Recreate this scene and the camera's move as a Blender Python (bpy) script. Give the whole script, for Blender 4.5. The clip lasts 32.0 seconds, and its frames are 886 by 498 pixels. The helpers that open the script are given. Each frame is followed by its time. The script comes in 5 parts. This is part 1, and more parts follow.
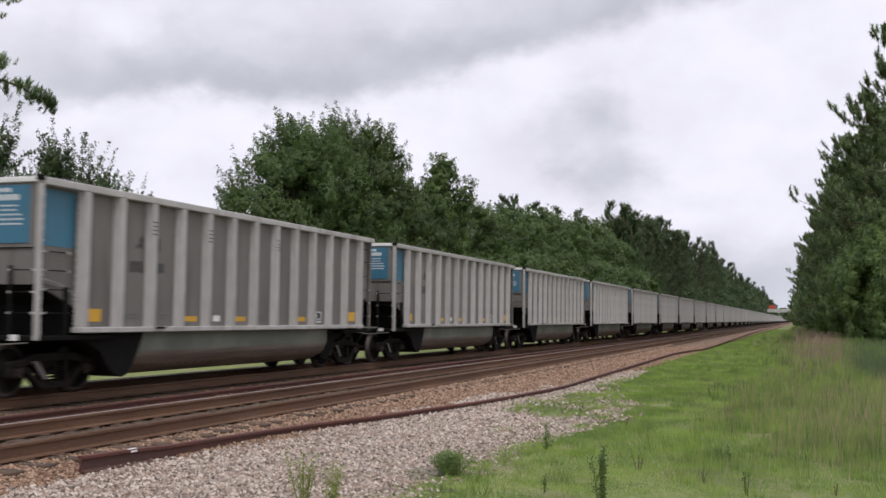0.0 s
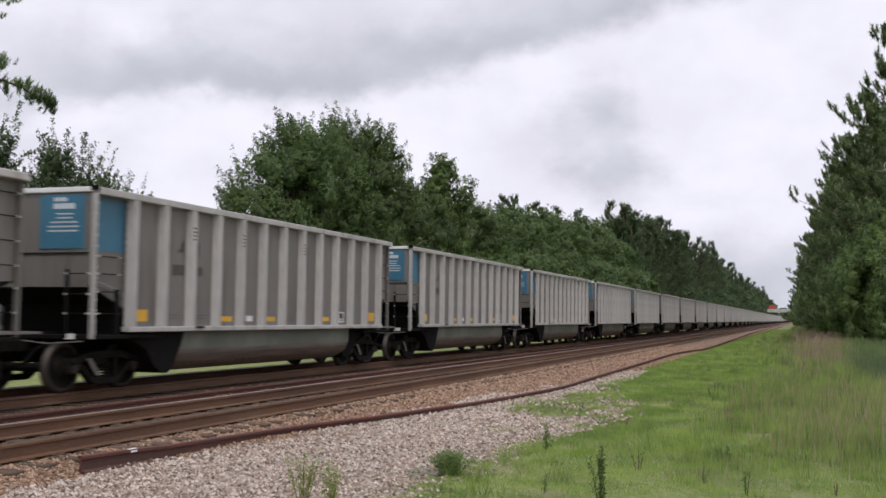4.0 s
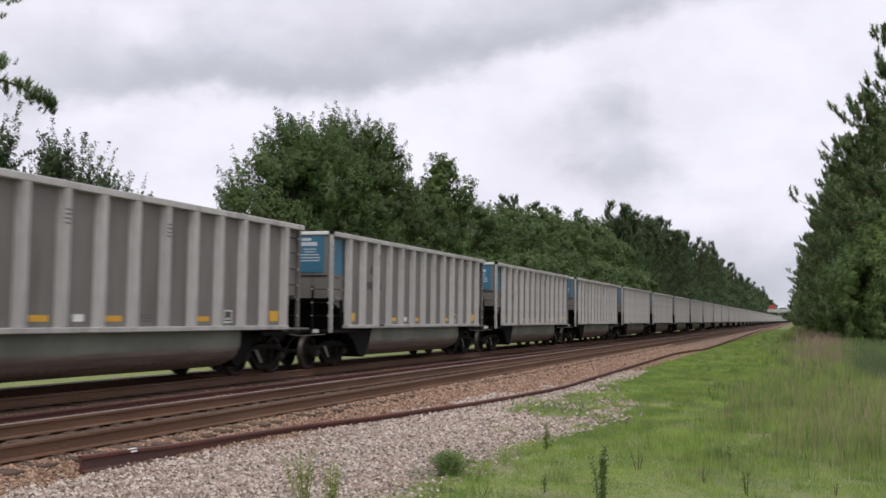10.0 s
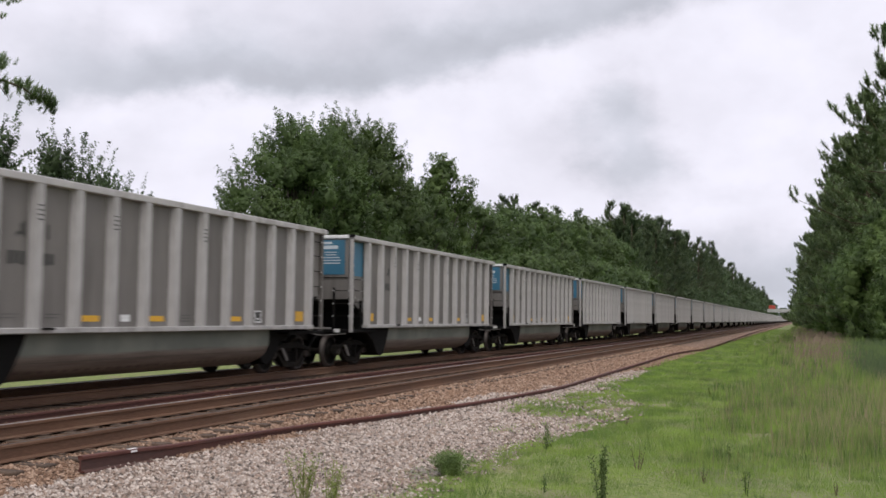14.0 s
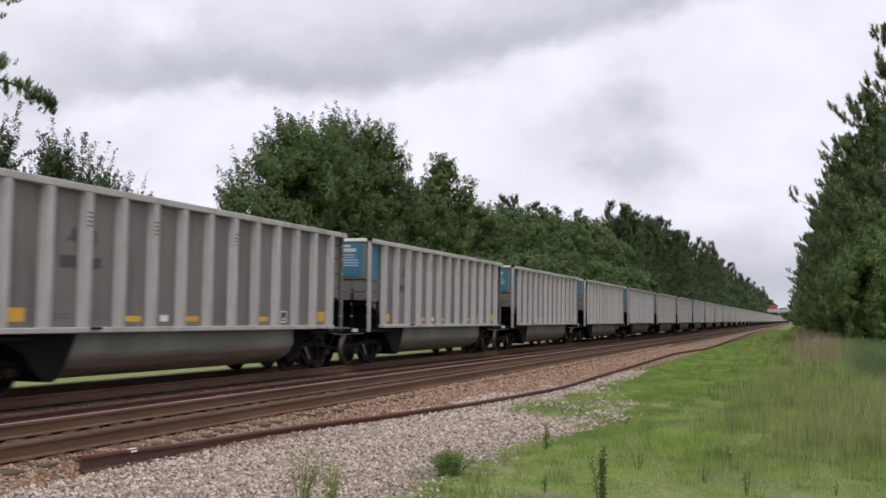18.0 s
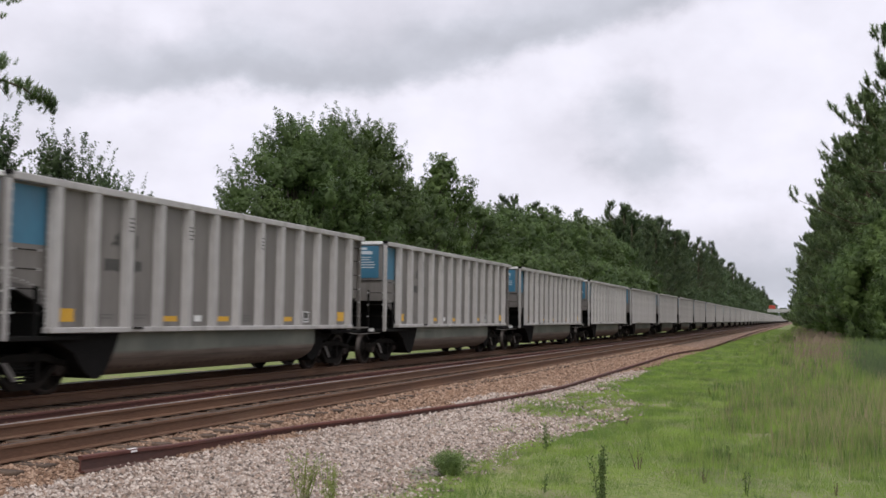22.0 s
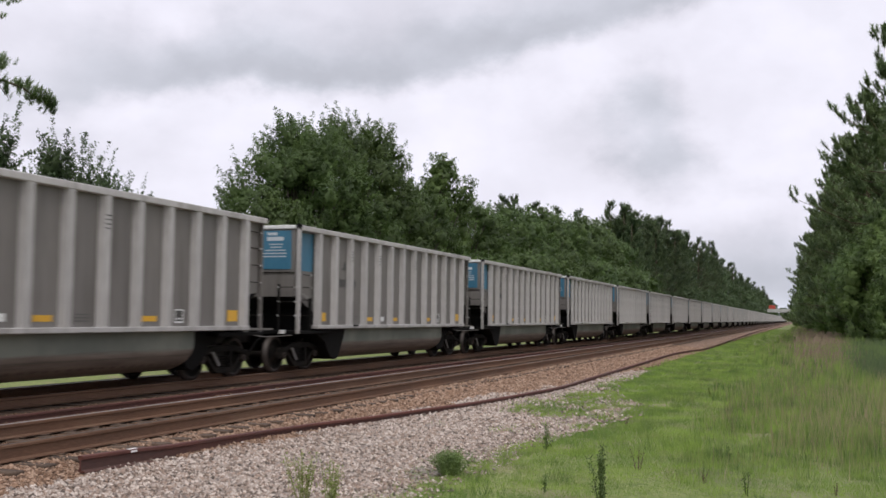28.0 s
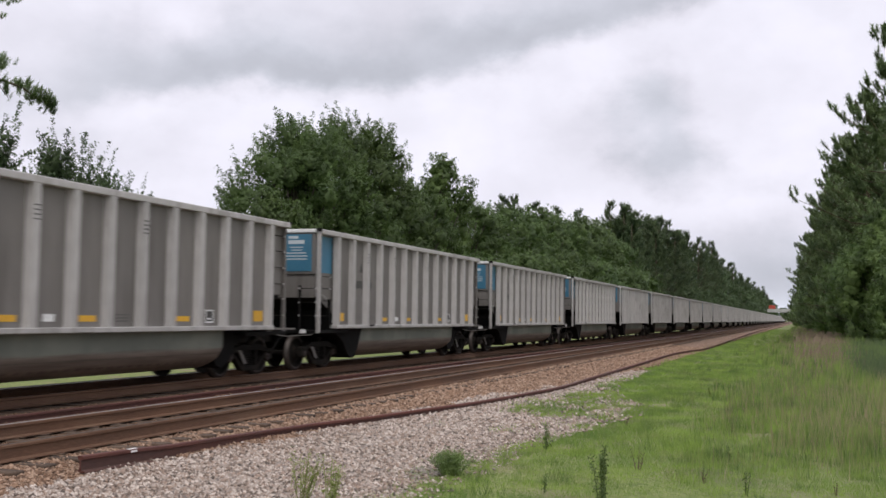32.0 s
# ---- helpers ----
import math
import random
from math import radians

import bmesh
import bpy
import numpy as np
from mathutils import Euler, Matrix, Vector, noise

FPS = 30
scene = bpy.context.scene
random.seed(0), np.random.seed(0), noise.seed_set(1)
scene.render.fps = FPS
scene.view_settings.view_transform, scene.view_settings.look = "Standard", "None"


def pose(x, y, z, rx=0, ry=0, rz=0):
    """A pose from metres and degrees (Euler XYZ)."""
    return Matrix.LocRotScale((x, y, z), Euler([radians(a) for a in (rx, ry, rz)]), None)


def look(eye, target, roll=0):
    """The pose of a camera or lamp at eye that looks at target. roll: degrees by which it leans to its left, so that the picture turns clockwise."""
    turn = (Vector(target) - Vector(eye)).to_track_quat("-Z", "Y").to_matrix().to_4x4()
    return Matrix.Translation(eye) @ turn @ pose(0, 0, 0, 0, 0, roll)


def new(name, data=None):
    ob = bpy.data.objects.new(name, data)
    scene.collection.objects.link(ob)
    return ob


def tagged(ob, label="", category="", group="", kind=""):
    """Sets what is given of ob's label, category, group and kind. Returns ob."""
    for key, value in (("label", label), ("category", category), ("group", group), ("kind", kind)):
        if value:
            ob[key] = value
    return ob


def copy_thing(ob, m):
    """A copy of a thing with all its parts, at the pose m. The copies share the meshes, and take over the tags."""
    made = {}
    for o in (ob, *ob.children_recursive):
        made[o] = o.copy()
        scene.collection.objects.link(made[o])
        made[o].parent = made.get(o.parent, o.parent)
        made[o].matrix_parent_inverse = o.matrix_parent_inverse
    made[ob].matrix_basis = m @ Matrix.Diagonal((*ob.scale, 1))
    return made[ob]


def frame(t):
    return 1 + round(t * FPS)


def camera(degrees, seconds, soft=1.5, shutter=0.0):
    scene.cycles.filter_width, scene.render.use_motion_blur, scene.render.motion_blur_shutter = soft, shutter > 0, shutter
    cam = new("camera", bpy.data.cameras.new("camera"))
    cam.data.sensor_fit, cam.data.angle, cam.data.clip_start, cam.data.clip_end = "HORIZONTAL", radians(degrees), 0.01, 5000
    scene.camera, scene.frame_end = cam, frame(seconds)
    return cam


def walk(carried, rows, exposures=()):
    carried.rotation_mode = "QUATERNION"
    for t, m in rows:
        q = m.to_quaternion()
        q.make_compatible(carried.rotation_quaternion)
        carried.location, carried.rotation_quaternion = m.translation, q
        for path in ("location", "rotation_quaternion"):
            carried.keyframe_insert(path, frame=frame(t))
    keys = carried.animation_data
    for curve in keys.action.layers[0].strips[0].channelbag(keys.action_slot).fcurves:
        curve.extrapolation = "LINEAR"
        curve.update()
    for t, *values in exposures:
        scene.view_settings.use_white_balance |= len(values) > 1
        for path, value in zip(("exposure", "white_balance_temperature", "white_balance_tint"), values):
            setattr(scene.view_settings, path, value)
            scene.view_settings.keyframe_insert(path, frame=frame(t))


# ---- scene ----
cam = camera(45.81, 32.0, soft=1.55, shutter=0.22)
EYE = 1.91
EYE_POSE = (Matrix.Translation((0, 0, EYE)) @ pose(0, 0, 0, 0, 0, 18.946) @ pose(0, 0, 0, 90 + 3.701, 0, 0)
            @ pose(0, 0, 0, 0, 0, 0.5935))
walk(cam, [(0.0, EYE_POSE), (32.0, EYE_POSE)])
scene.view_settings.exposure = 0.0

# ---------------------------------------------------------------- world and light
SUN_EL, SUN_AZ = 58.0, 150.0          # high sun behind thin overcast, behind the camera


def make_world():
    w = bpy.data.worlds.new("overcast_sky")
    scene.world = w
    w.use_nodes = True
    nt = w.node_tree
    nt.nodes.clear()
    out = nt.nodes.new("ShaderNodeOutputWorld")
    bg = nt.nodes.new("ShaderNodeBackground")
    sky = nt.nodes.new("ShaderNodeTexSky")
    sky.sky_type, sky.sun_disc = "NISHITA", False
    sky.sun_elevation, sky.sun_rotation = radians(SUN_EL), radians(SUN_AZ)
    sky.dust_density, sky.air_density = 4.0, 1.0
    # an even overcast: brighter towards the zenith
    tc = nt.nodes.new("ShaderNodeTexCoord")
    sep = nt.nodes.new("ShaderNodeSeparateXYZ")
    ramp = nt.nodes.new("ShaderNodeMapRange")
    ramp.inputs["From Min"].default_value, ramp.inputs["From Max"].default_value = 0.0, 1.0
    ramp.inputs["To Min"].default_value, ramp.inputs["To Max"].default_value = 6.5, 10.5
    nt.links.new(tc.outputs["Generated"], sep.inputs[0])
    nt.links.new(sep.outputs["Z"], ramp.inputs["Value"])
    comb = nt.nodes.new("ShaderNodeVectorMath")
    comb.operation = "SCALE"
    comb.inputs[0].default_value = (0.985, 0.985, 1.05)
    nt.links.new(ramp.outputs[0], comb.inputs["Scale"])
    mix = nt.nodes.new("ShaderNodeMixRGB")
    mix.inputs[0].default_value = 0.9
    nt.links.new(sky.outputs[0], mix.inputs[1])
    nt.links.new(comb.outputs[0], mix.inputs[2])
    nt.links.new(mix.outputs[0], bg.inputs[0])
    bg.inputs[1].default_value = 0.1
    nt.links.new(bg.outputs[0], out.inputs[0])


make_world()
sun = new("sun", bpy.data.lights.new("sun", "SUN"))
sun.data.energy, sun.data.angle, sun.data.color = 1.3, radians(20), (1.0, 0.96, 0.9)
sun.matrix_world = look((0, 0, 0), (-math.sin(radians(SUN_AZ)) * math.cos(radians(SUN_EL)),
                                    -math.cos(radians(SUN_AZ)) * math.cos(radians(SUN_EL)),
                                    -math.sin(radians(SUN_EL))))


# ---------------------------------------------------------------- materials
def node_mat(name):
    m = bpy.data.materials.new(name)
    m.use_nodes = True
    nt = m.node_tree
    return m, nt, nt.nodes["Principled BSDF"]


def mix_rgb(nt, fac, a, b, how="MIX"):
    n = nt.nodes.new("ShaderNodeMixRGB")
    n.blend_type = how
    for sock, v in zip(n.inputs, (fac, a, b)):
        if hasattr(v, "is_output"):
            nt.links.new(v, sock)
        elif isinstance(v, (int, float)):
            sock.default_value = v
        else:
            sock.default_value = (*v, 1.0)
    return n.outputs[0]


def noise_tex(nt, scale, detail=4.0, vector=None, stretch=None, rough=0.55):
    n = nt.nodes.new("ShaderNodeTexNoise")
    n.inputs["Scale"].default_value, n.inputs["Detail"].default_value = scale, detail
    n.inputs["Roughness"].default_value = rough
    if vector is None:
        vector = nt.nodes.new("ShaderNodeTexCoord").outputs["Object"]
    if stretch:
        mp = nt.nodes.new("ShaderNodeMapping")
        mp.inputs["Scale"].default_value = stretch
        nt.links.new(vector, mp.inputs["Vector"])
        vector = mp.outputs[0]
    nt.links.new(vector, n.inputs["Vector"])
    return n.outputs[0]


def ranged(nt, value, a, b, c=0.0, d=1.0, smooth=True):
    n = nt.nodes.new("ShaderNodeMapRange")
    n.interpolation_type = "SMOOTHSTEP" if smooth else "LINEAR"
    for i, v in enumerate((a, b, c, d)):
        n.inputs[i + 1].default_value = v
    nt.links.new(value, n.inputs[0])
    return n.outputs[0]


def math_node(nt, op, a, b=None):
    n = nt.nodes.new("ShaderNodeMath")
    n.operation = op
    for sock, v in zip(n.inputs, (a, b)):
        if v is None:
            continue
        if hasattr(v, "is_output"):
            nt.links.new(v, sock)
        else:
            sock.default_value = v
    return n.outputs[0]


def surface(name, dark, light, size, rough=0.75, metal=0.0, bump=0.2, grain=40.0, stretch=None, stain=None,
            stain_size=0.6, stain_amount=0.5, rand=0.15, island=False, sheen=0.5):
    """Two colours mixed by coarse and fine noise, stains of a third colour, bump from the grain, a little change from piece to piece."""
    m, nt, bs = node_mat(name)
    coarse = noise_tex(nt, 1.0 / size, 4, stretch=stretch)
    fine = noise_tex(nt, grain, 3, stretch=stretch)
    fac = ranged(nt, math_node(nt, "ADD", math_node(nt, "MULTIPLY", coarse, 0.65), math_node(nt, "MULTIPLY", fine, 0.35)), 0.32, 0.68)
    col = mix_rgb(nt, fac, dark, light)
    if stain:
        patch = ranged(nt, noise_tex(nt, 1.0 / stain_size, 5, stretch=stretch), 0.48, 0.66, 0.0, stain_amount)
        col = mix_rgb(nt, patch, col, stain)
    if island:
        r = nt.nodes.new("ShaderNodeNewGeometry").outputs["Random Per Island"]
    else:
        r = nt.nodes.new("ShaderNodeObjectInfo").outputs["Random"]
    hsv = nt.nodes.new("ShaderNodeHueSaturation")
    nt.links.new(ranged(nt, r, 0, 1, 1 - rand, 1 + rand, False), hsv.inputs["Value"])
    nt.links.new(col, hsv.inputs["Color"])
    nt.links.new(hsv.outputs[0], bs.inputs["Base Color"])
    bs.inputs["Metallic"].default_value = metal
    bs.inputs["Specular IOR Level"].default_value = sheen
    nt.links.new(ranged(nt, coarse, 0.3, 0.7, max(0.05, rough - 0.1), min(1.0, rough + 0.1)), bs.inputs["Roughness"])
    if bump:
        b = nt.nodes.new("ShaderNodeBump")
        b.inputs["Strength"].default_value, b.inputs["Distance"].default_value = bump, 0.02
        nt.links.new(fine, b.inputs["Height"])
        nt.links.new(b.outputs[0], bs.inputs["Normal"])
    return m


def leaf_mat(name, dark, light, clear=0.35, rand=0.3, rough=0.55, dry=None, lump=0.7, island=0.2):
    m, nt, bs = node_mat(name)
    geo = nt.nodes.new("ShaderNodeNewGeometry").outputs["Random Per Island"]
    big = noise_tex(nt, lump, 3)
    fac = math_node(nt, "ADD", math_node(nt, "MULTIPLY", geo, island), math_node(nt, "MULTIPLY", ranged(nt, big, 0.33, 0.67), 1 - island))
    col = mix_rgb(nt, fac, dark, light)
    if dry:
        old = math_node(nt, "MULTIPLY", ranged(nt, noise_tex(nt, 0.9, 6), 0.48, 0.66, 0.04, 0.6), ranged(nt, geo, 0.45, 0.85))
        col = mix_rgb(nt, old, col, dry)
    hsv = nt.nodes.new("ShaderNodeHueSaturation")
    info = nt.nodes.new("ShaderNodeObjectInfo").outputs["Random"]
    nt.links.new(ranged(nt, info, 0, 1, 1 - rand, 1 + rand, False), hsv.inputs["Value"])
    nt.links.new(ranged(nt, info, 0, 1, 0.496, 0.506, False), hsv.inputs["Hue"])
    nt.links.new(col, hsv.inputs["Color"])
    nt.links.new(hsv.outputs[0], bs.inputs["Base Color"])
    bs.inputs["Roughness"].default_value = rough
    tr = nt.nodes.new("ShaderNodeBsdfTranslucent")
    nt.links.new(hsv.outputs[0], tr.inputs["Color"])
    mx = nt.nodes.new("ShaderNodeMixShader")
    mx.inputs[0].default_value = clear
    nt.links.new(bs.outputs[0], mx.inputs[1])
    nt.links.new(tr.outputs[0], mx.inputs[2])
    nt.links.new(mx.outputs[0], nt.nodes["Material Output"].inputs["Surface"])
    return m


ALU = surface("weathered_aluminium", (0.405, 0.388, 0.384), (0.53, 0.512, 0.508), 0.9, 0.55, 0.25, 0.06, 14, (1, 1, 0.25),
              stain=(0.24, 0.22, 0.205), stain_size=0.35, stain_amount=0.5, rand=0.07)
# darker than ALU: shade between the ribs is set into the sheet colour
ALU_SHEET = surface("shaded_dusty_aluminium", (0.152, 0.14, 0.133), (0.205, 0.19, 0.18), 0.9, 0.6, 0.1, 0.06, 10, (1, 1, 0.2),
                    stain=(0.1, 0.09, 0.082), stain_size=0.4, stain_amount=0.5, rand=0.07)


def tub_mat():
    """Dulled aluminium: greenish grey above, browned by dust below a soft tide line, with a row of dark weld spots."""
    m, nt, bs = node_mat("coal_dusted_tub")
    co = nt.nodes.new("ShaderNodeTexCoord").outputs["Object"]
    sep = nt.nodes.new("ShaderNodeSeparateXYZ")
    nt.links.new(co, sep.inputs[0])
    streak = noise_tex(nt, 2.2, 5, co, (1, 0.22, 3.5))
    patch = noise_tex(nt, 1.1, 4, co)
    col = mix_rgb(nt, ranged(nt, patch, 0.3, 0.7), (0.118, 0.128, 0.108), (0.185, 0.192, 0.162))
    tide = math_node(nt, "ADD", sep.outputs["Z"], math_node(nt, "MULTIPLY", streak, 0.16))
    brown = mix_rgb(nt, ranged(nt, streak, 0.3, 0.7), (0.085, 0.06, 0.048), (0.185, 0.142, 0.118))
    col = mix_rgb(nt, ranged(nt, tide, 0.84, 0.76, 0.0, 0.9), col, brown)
    row = math_node(nt, "SUBTRACT", 1.0, math_node(nt, "MINIMUM", math_node(nt, "MULTIPLY", math_node(nt, "ABSOLUTE", math_node(nt, "SUBTRACT", sep.outputs["Z"], 0.43)), 26.0), 1.0))
    dots = ranged(nt, math_node(nt, "ABSOLUTE", math_node(nt, "SUBTRACT", math_node(nt, "FRACT", math_node(nt, "MULTIPLY", sep.outputs["Y"], 3.2)), 0.5)), 0.22, 0.34)
    col = mix_rgb(nt, math_node(nt, "MULTIPLY", math_node(nt, "MULTIPLY", row, dots), 0.75), col, (0.05, 0.032, 0.03))
    seam = math_node(nt, "SUBTRACT", 1.0, math_node(nt, "MINIMUM", math_node(nt, "MULTIPLY", math_node(nt, "ABSOLUTE", math_node(nt, "SUBTRACT", sep.outputs["Z"], 0.6)), 90.0), 1.0))
    col = mix_rgb(nt, math_node(nt, "MULTIPLY", seam, 0.55), col, (0.05, 0.042, 0.038))
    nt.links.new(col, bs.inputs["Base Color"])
    bs.inputs["Roughness"].default_value = 0.65
    b = nt.nodes.new("ShaderNodeBump")
    b.inputs["Strength"].default_value, b.inputs["Distance"].default_value = 0.1, 0.02
    nt.links.new(streak, b.inputs["Height"])
    nt.links.new(b.outputs[0], bs.inputs["Normal"])
    return m


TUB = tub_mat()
BLUE = surface("faded_blue_paint", (0.035, 0.14, 0.235), (0.05, 0.185, 0.29), 0.8, 0.5, 0.0, 0.03, 20, (1, 1, 0.3),
               stain=(0.06, 0.11, 0.15), stain_amount=0.4, rand=0.08)
BLACK_STEEL = surface("black_steel", (0.005, 0.005, 0.005), (0.013, 0.012, 0.012), 0.4, 0.9, 0.0, 0.15, 25, rand=0.2, sheen=0.12)
TRUCK = surface("greasy_cast_steel", (0.006, 0.0055, 0.005), (0.019, 0.017, 0.0155), 0.25, 0.85, 0.0, 0.3, 30, sheen=0.1,
                stain=(0.03, 0.022, 0.017), stain_size=0.3, stain_amount=0.4)
WHEEL = surface("rusty_wheel_steel", (0.015, 0.0105, 0.009), (0.04, 0.028, 0.023), 0.2, 0.75, 0.1, 0.2, 30)
WHEEL_TREAD = surface("worn_wheel_tread", (0.045, 0.036, 0.032), (0.1, 0.084, 0.075), 0.3, 0.5, 0.4, 0.05, 40, rand=0.05)
TREAD = surface("polished_steel", (0.34, 0.32, 0.335), (0.46, 0.44, 0.455), 2.5, 0.5, 0.45, 0.0, 60, rand=0.03)
# rail top with the dark train's reflection put into its colour
REFLECTION_TREAD = surface("steel_toned_by_reflection", (0.06, 0.042, 0.034), (0.1, 0.072, 0.058), 2.5, 0.6, 0.3, 0.0, 60, rand=0.03)
YELLOW = surface("reflective_yellow", (0.62, 0.33, 0.02), (0.72, 0.4, 0.03), 0.1, 0.4, 0, 0.02, 60, rand=0.1)
BRIGHT = surface("bright_galvanised_steel", (0.46, 0.45, 0.45), (0.57, 0.56, 0.555), 0.2, 0.45, 0.2, 0.02, 40, rand=0.05)
WHITE = surface("white_paint", (0.66, 0.66, 0.67), (0.8, 0.8, 0.8), 0.1, 0.5, 0, 0.02, 50, rand=0.05)
PALE_MARK = surface("faded_white_lettering", (0.45, 0.5, 0.55), (0.6, 0.64, 0.67), 0.2, 0.6, 0, 0.02, 50, rand=0.05)
FAINT_MARK = surface("faint_lettering_paint", (0.1, 0.095, 0.09), (0.13, 0.125, 0.12), 0.1, 0.6, 0, 0.02, 50, rand=0.1)
MARK = surface("dark_lettering_paint", (0.035, 0.034, 0.033), (0.065, 0.063, 0.06), 0.1, 0.6, 0, 0.02, 50, rand=0.1)
RAIL_RUST = surface("rusty_rail_steel", (0.095, 0.046, 0.026), (0.168, 0.088, 0.052), 0.6, 0.8, 0.0, 0.3, 45, (1, 0.2, 1),
                    stain=(0.16, 0.095, 0.06), stain_size=0.4, rand=0.05)
GREY_RUST = surface("grey_scaled_rail_web", (0.06, 0.028, 0.024), (0.115, 0.05, 0.04), 0.5, 0.85, 0.0, 0.3, 40, (1, 0.2, 1),
                    stain=(0.05, 0.036, 0.033), stain_size=1.2, rand=0.05)
RED_RUST = surface("red_rust_rail", (0.075, 0.024, 0.02), (0.14, 0.05, 0.038), 0.8, 0.75, 0.0, 0.3, 45, (1, 0.2, 1),
                   stain=(0.05, 0.028, 0.024), stain_size=0.5, rand=0.05)
TIE = surface("creosoted_timber", (0.035, 0.022, 0.016), (0.1, 0.068, 0.048), 0.3, 0.9, 0, 0.5, 30, (0.2, 1, 1),
              stain=(0.17, 0.11, 0.075), stain_size=0.25, stain_amount=0.6, rand=0.3)
BARK = surface("pine_bark", (0.06, 0.042, 0.032), (0.17, 0.12, 0.09), 0.2, 0.9, 0, 0.8, 9, (1, 1, 0.3))
GREY_BARK = surface("grey_bark", (0.07, 0.062, 0.052), (0.17, 0.15, 0.125), 0.2, 0.9, 0, 0.6, 14, (1, 1, 0.3))
LEAF = leaf_mat("broad_leaves", (0.066, 0.11, 0.034), (0.142, 0.212, 0.064), 0.4, 0.1, island=0.12)
LEAF_DUSKY = leaf_mat("dusky_leaves", (0.05, 0.084, 0.036), (0.13, 0.19, 0.078), 0.4, 0.12, island=0.12)
DRY_STEM = leaf_mat("dry_stems", (0.12, 0.085, 0.06), (0.24, 0.18, 0.12), 0.2, 0.1)
LEAF_LIGHT = leaf_mat("light_leaves", (0.075, 0.125, 0.035), (0.19, 0.28, 0.08), 0.42, 0.1, island=0.12)
SCRUB = leaf_mat("scrub_leaves", (0.115, 0.185, 0.062), (0.26, 0.37, 0.12), 0.45, 0.12, island=0.15)
NEEDLE = leaf_mat("pine_needles", (0.1, 0.15, 0.064), (0.235, 0.315, 0.13), 0.4, 0.1, island=0.15)
DARK_NEEDLE = leaf_mat("dark_pine_needles", (0.075, 0.118, 0.058), (0.17, 0.23, 0.105), 0.38, 0.12, island=0.15)
GRASS = leaf_mat("grass_blades", (0.115, 0.21, 0.036), (0.315, 0.455, 0.068), 0.45, 0.0, dry=(0.37, 0.31, 0.18), lump=0.75, island=0.3)
TALL_GRASS = leaf_mat("tall_grass_blades", (0.068, 0.13, 0.03), (0.33, 0.47, 0.08), 0.45, 0.0, dry=(0.33, 0.27, 0.15), lump=1.5, island=0.3)
SEED_GRASS = leaf_mat("seed_heads", (0.2, 0.14, 0.095), (0.33, 0.245, 0.17), 0.3, 0.0)
RANK = leaf_mat("rank_weed_leaves", (0.06, 0.1, 0.034), (0.15, 0.21, 0.07), 0.35, 0.0, lump=0.8)
STRAW = leaf_mat("straw_stalks", (0.22, 0.18, 0.09), (0.4, 0.34, 0.19), 0.3, 0.0)
WEED = leaf_mat("weed_leaves", (0.075, 0.125, 0.035), (0.18, 0.25, 0.075), 0.3, 0.2)
BUSH = leaf_mat("bush_leaves", (0.13, 0.2, 0.065), (0.26, 0.36, 0.12), 0.3, 0.1, lump=4.0)
PALE_WEED = leaf_mat("pale_weed_leaves", (0.22, 0.28, 0.07), (0.38, 0.44, 0.15), 0.35, 0.1)
CONCRETE = surface("pale_concrete", (0.45, 0.45, 0.44), (0.6, 0.6, 0.58), 3.0, 0.85, 0, 0.1, 2.0)
RED_PAINT = surface("red_paint", (0.4, 0.06, 0.04), (0.5, 0.09, 0.06), 1.0, 0.5)


def stone_mat(name, colours, rough=0.85):
    """Stones whose colour changes from stone to stone."""
    m, nt, bs = node_mat(name)
    r = nt.nodes.new("ShaderNodeNewGeometry").outputs["Random Per Island"]
    ramp = nt.nodes.new("ShaderNodeValToRGB")
    el = ramp.color_ramp.elements
    for i, c in enumerate(colours):
        e = el[i] if i < 2 else el.new(1.0)
        e.color = (*c, 1)
    for i in range(len(colours)):
        ramp.color_ramp.elements[i].position = i / (len(colours) - 1)
    nt.links.new(r, ramp.inputs[0])
    g = ranged(nt, noise_tex(nt, 60, 4), 0.3, 0.7, 0.8, 1.15)
    col = mix_rgb(nt, 1.0, ramp.outputs[0], (1, 1, 1), "MULTIPLY")
    hsv = nt.nodes.new("ShaderNodeHueSaturation")
    nt.links.new(g, hsv.inputs["Value"])
    nt.links.new(col, hsv.inputs["Color"])
    nt.links.new(hsv.outputs[0], bs.inputs["Base Color"])
    bs.inputs["Roughness"].default_value = rough
    return m


GRAVEL = stone_mat("pale_gravel", ((0.085, 0.068, 0.059), (0.345, 0.25, 0.198), (0.37, 0.305, 0.265), (0.63, 0.54, 0.485), (0.175, 0.137, 0.118)))
DARK_BALLAST = stone_mat("dark_brown_ballast", ((0.085, 0.046, 0.029), (0.16, 0.09, 0.057), (0.215, 0.125, 0.08), (0.27, 0.17, 0.115), (0.125, 0.071, 0.045)))
BALLAST = stone_mat("brown_ballast", ((0.1, 0.056, 0.036), (0.245, 0.145, 0.094), (0.32, 0.203, 0.137), (0.43, 0.3, 0.22), (0.16, 0.096, 0.064)))


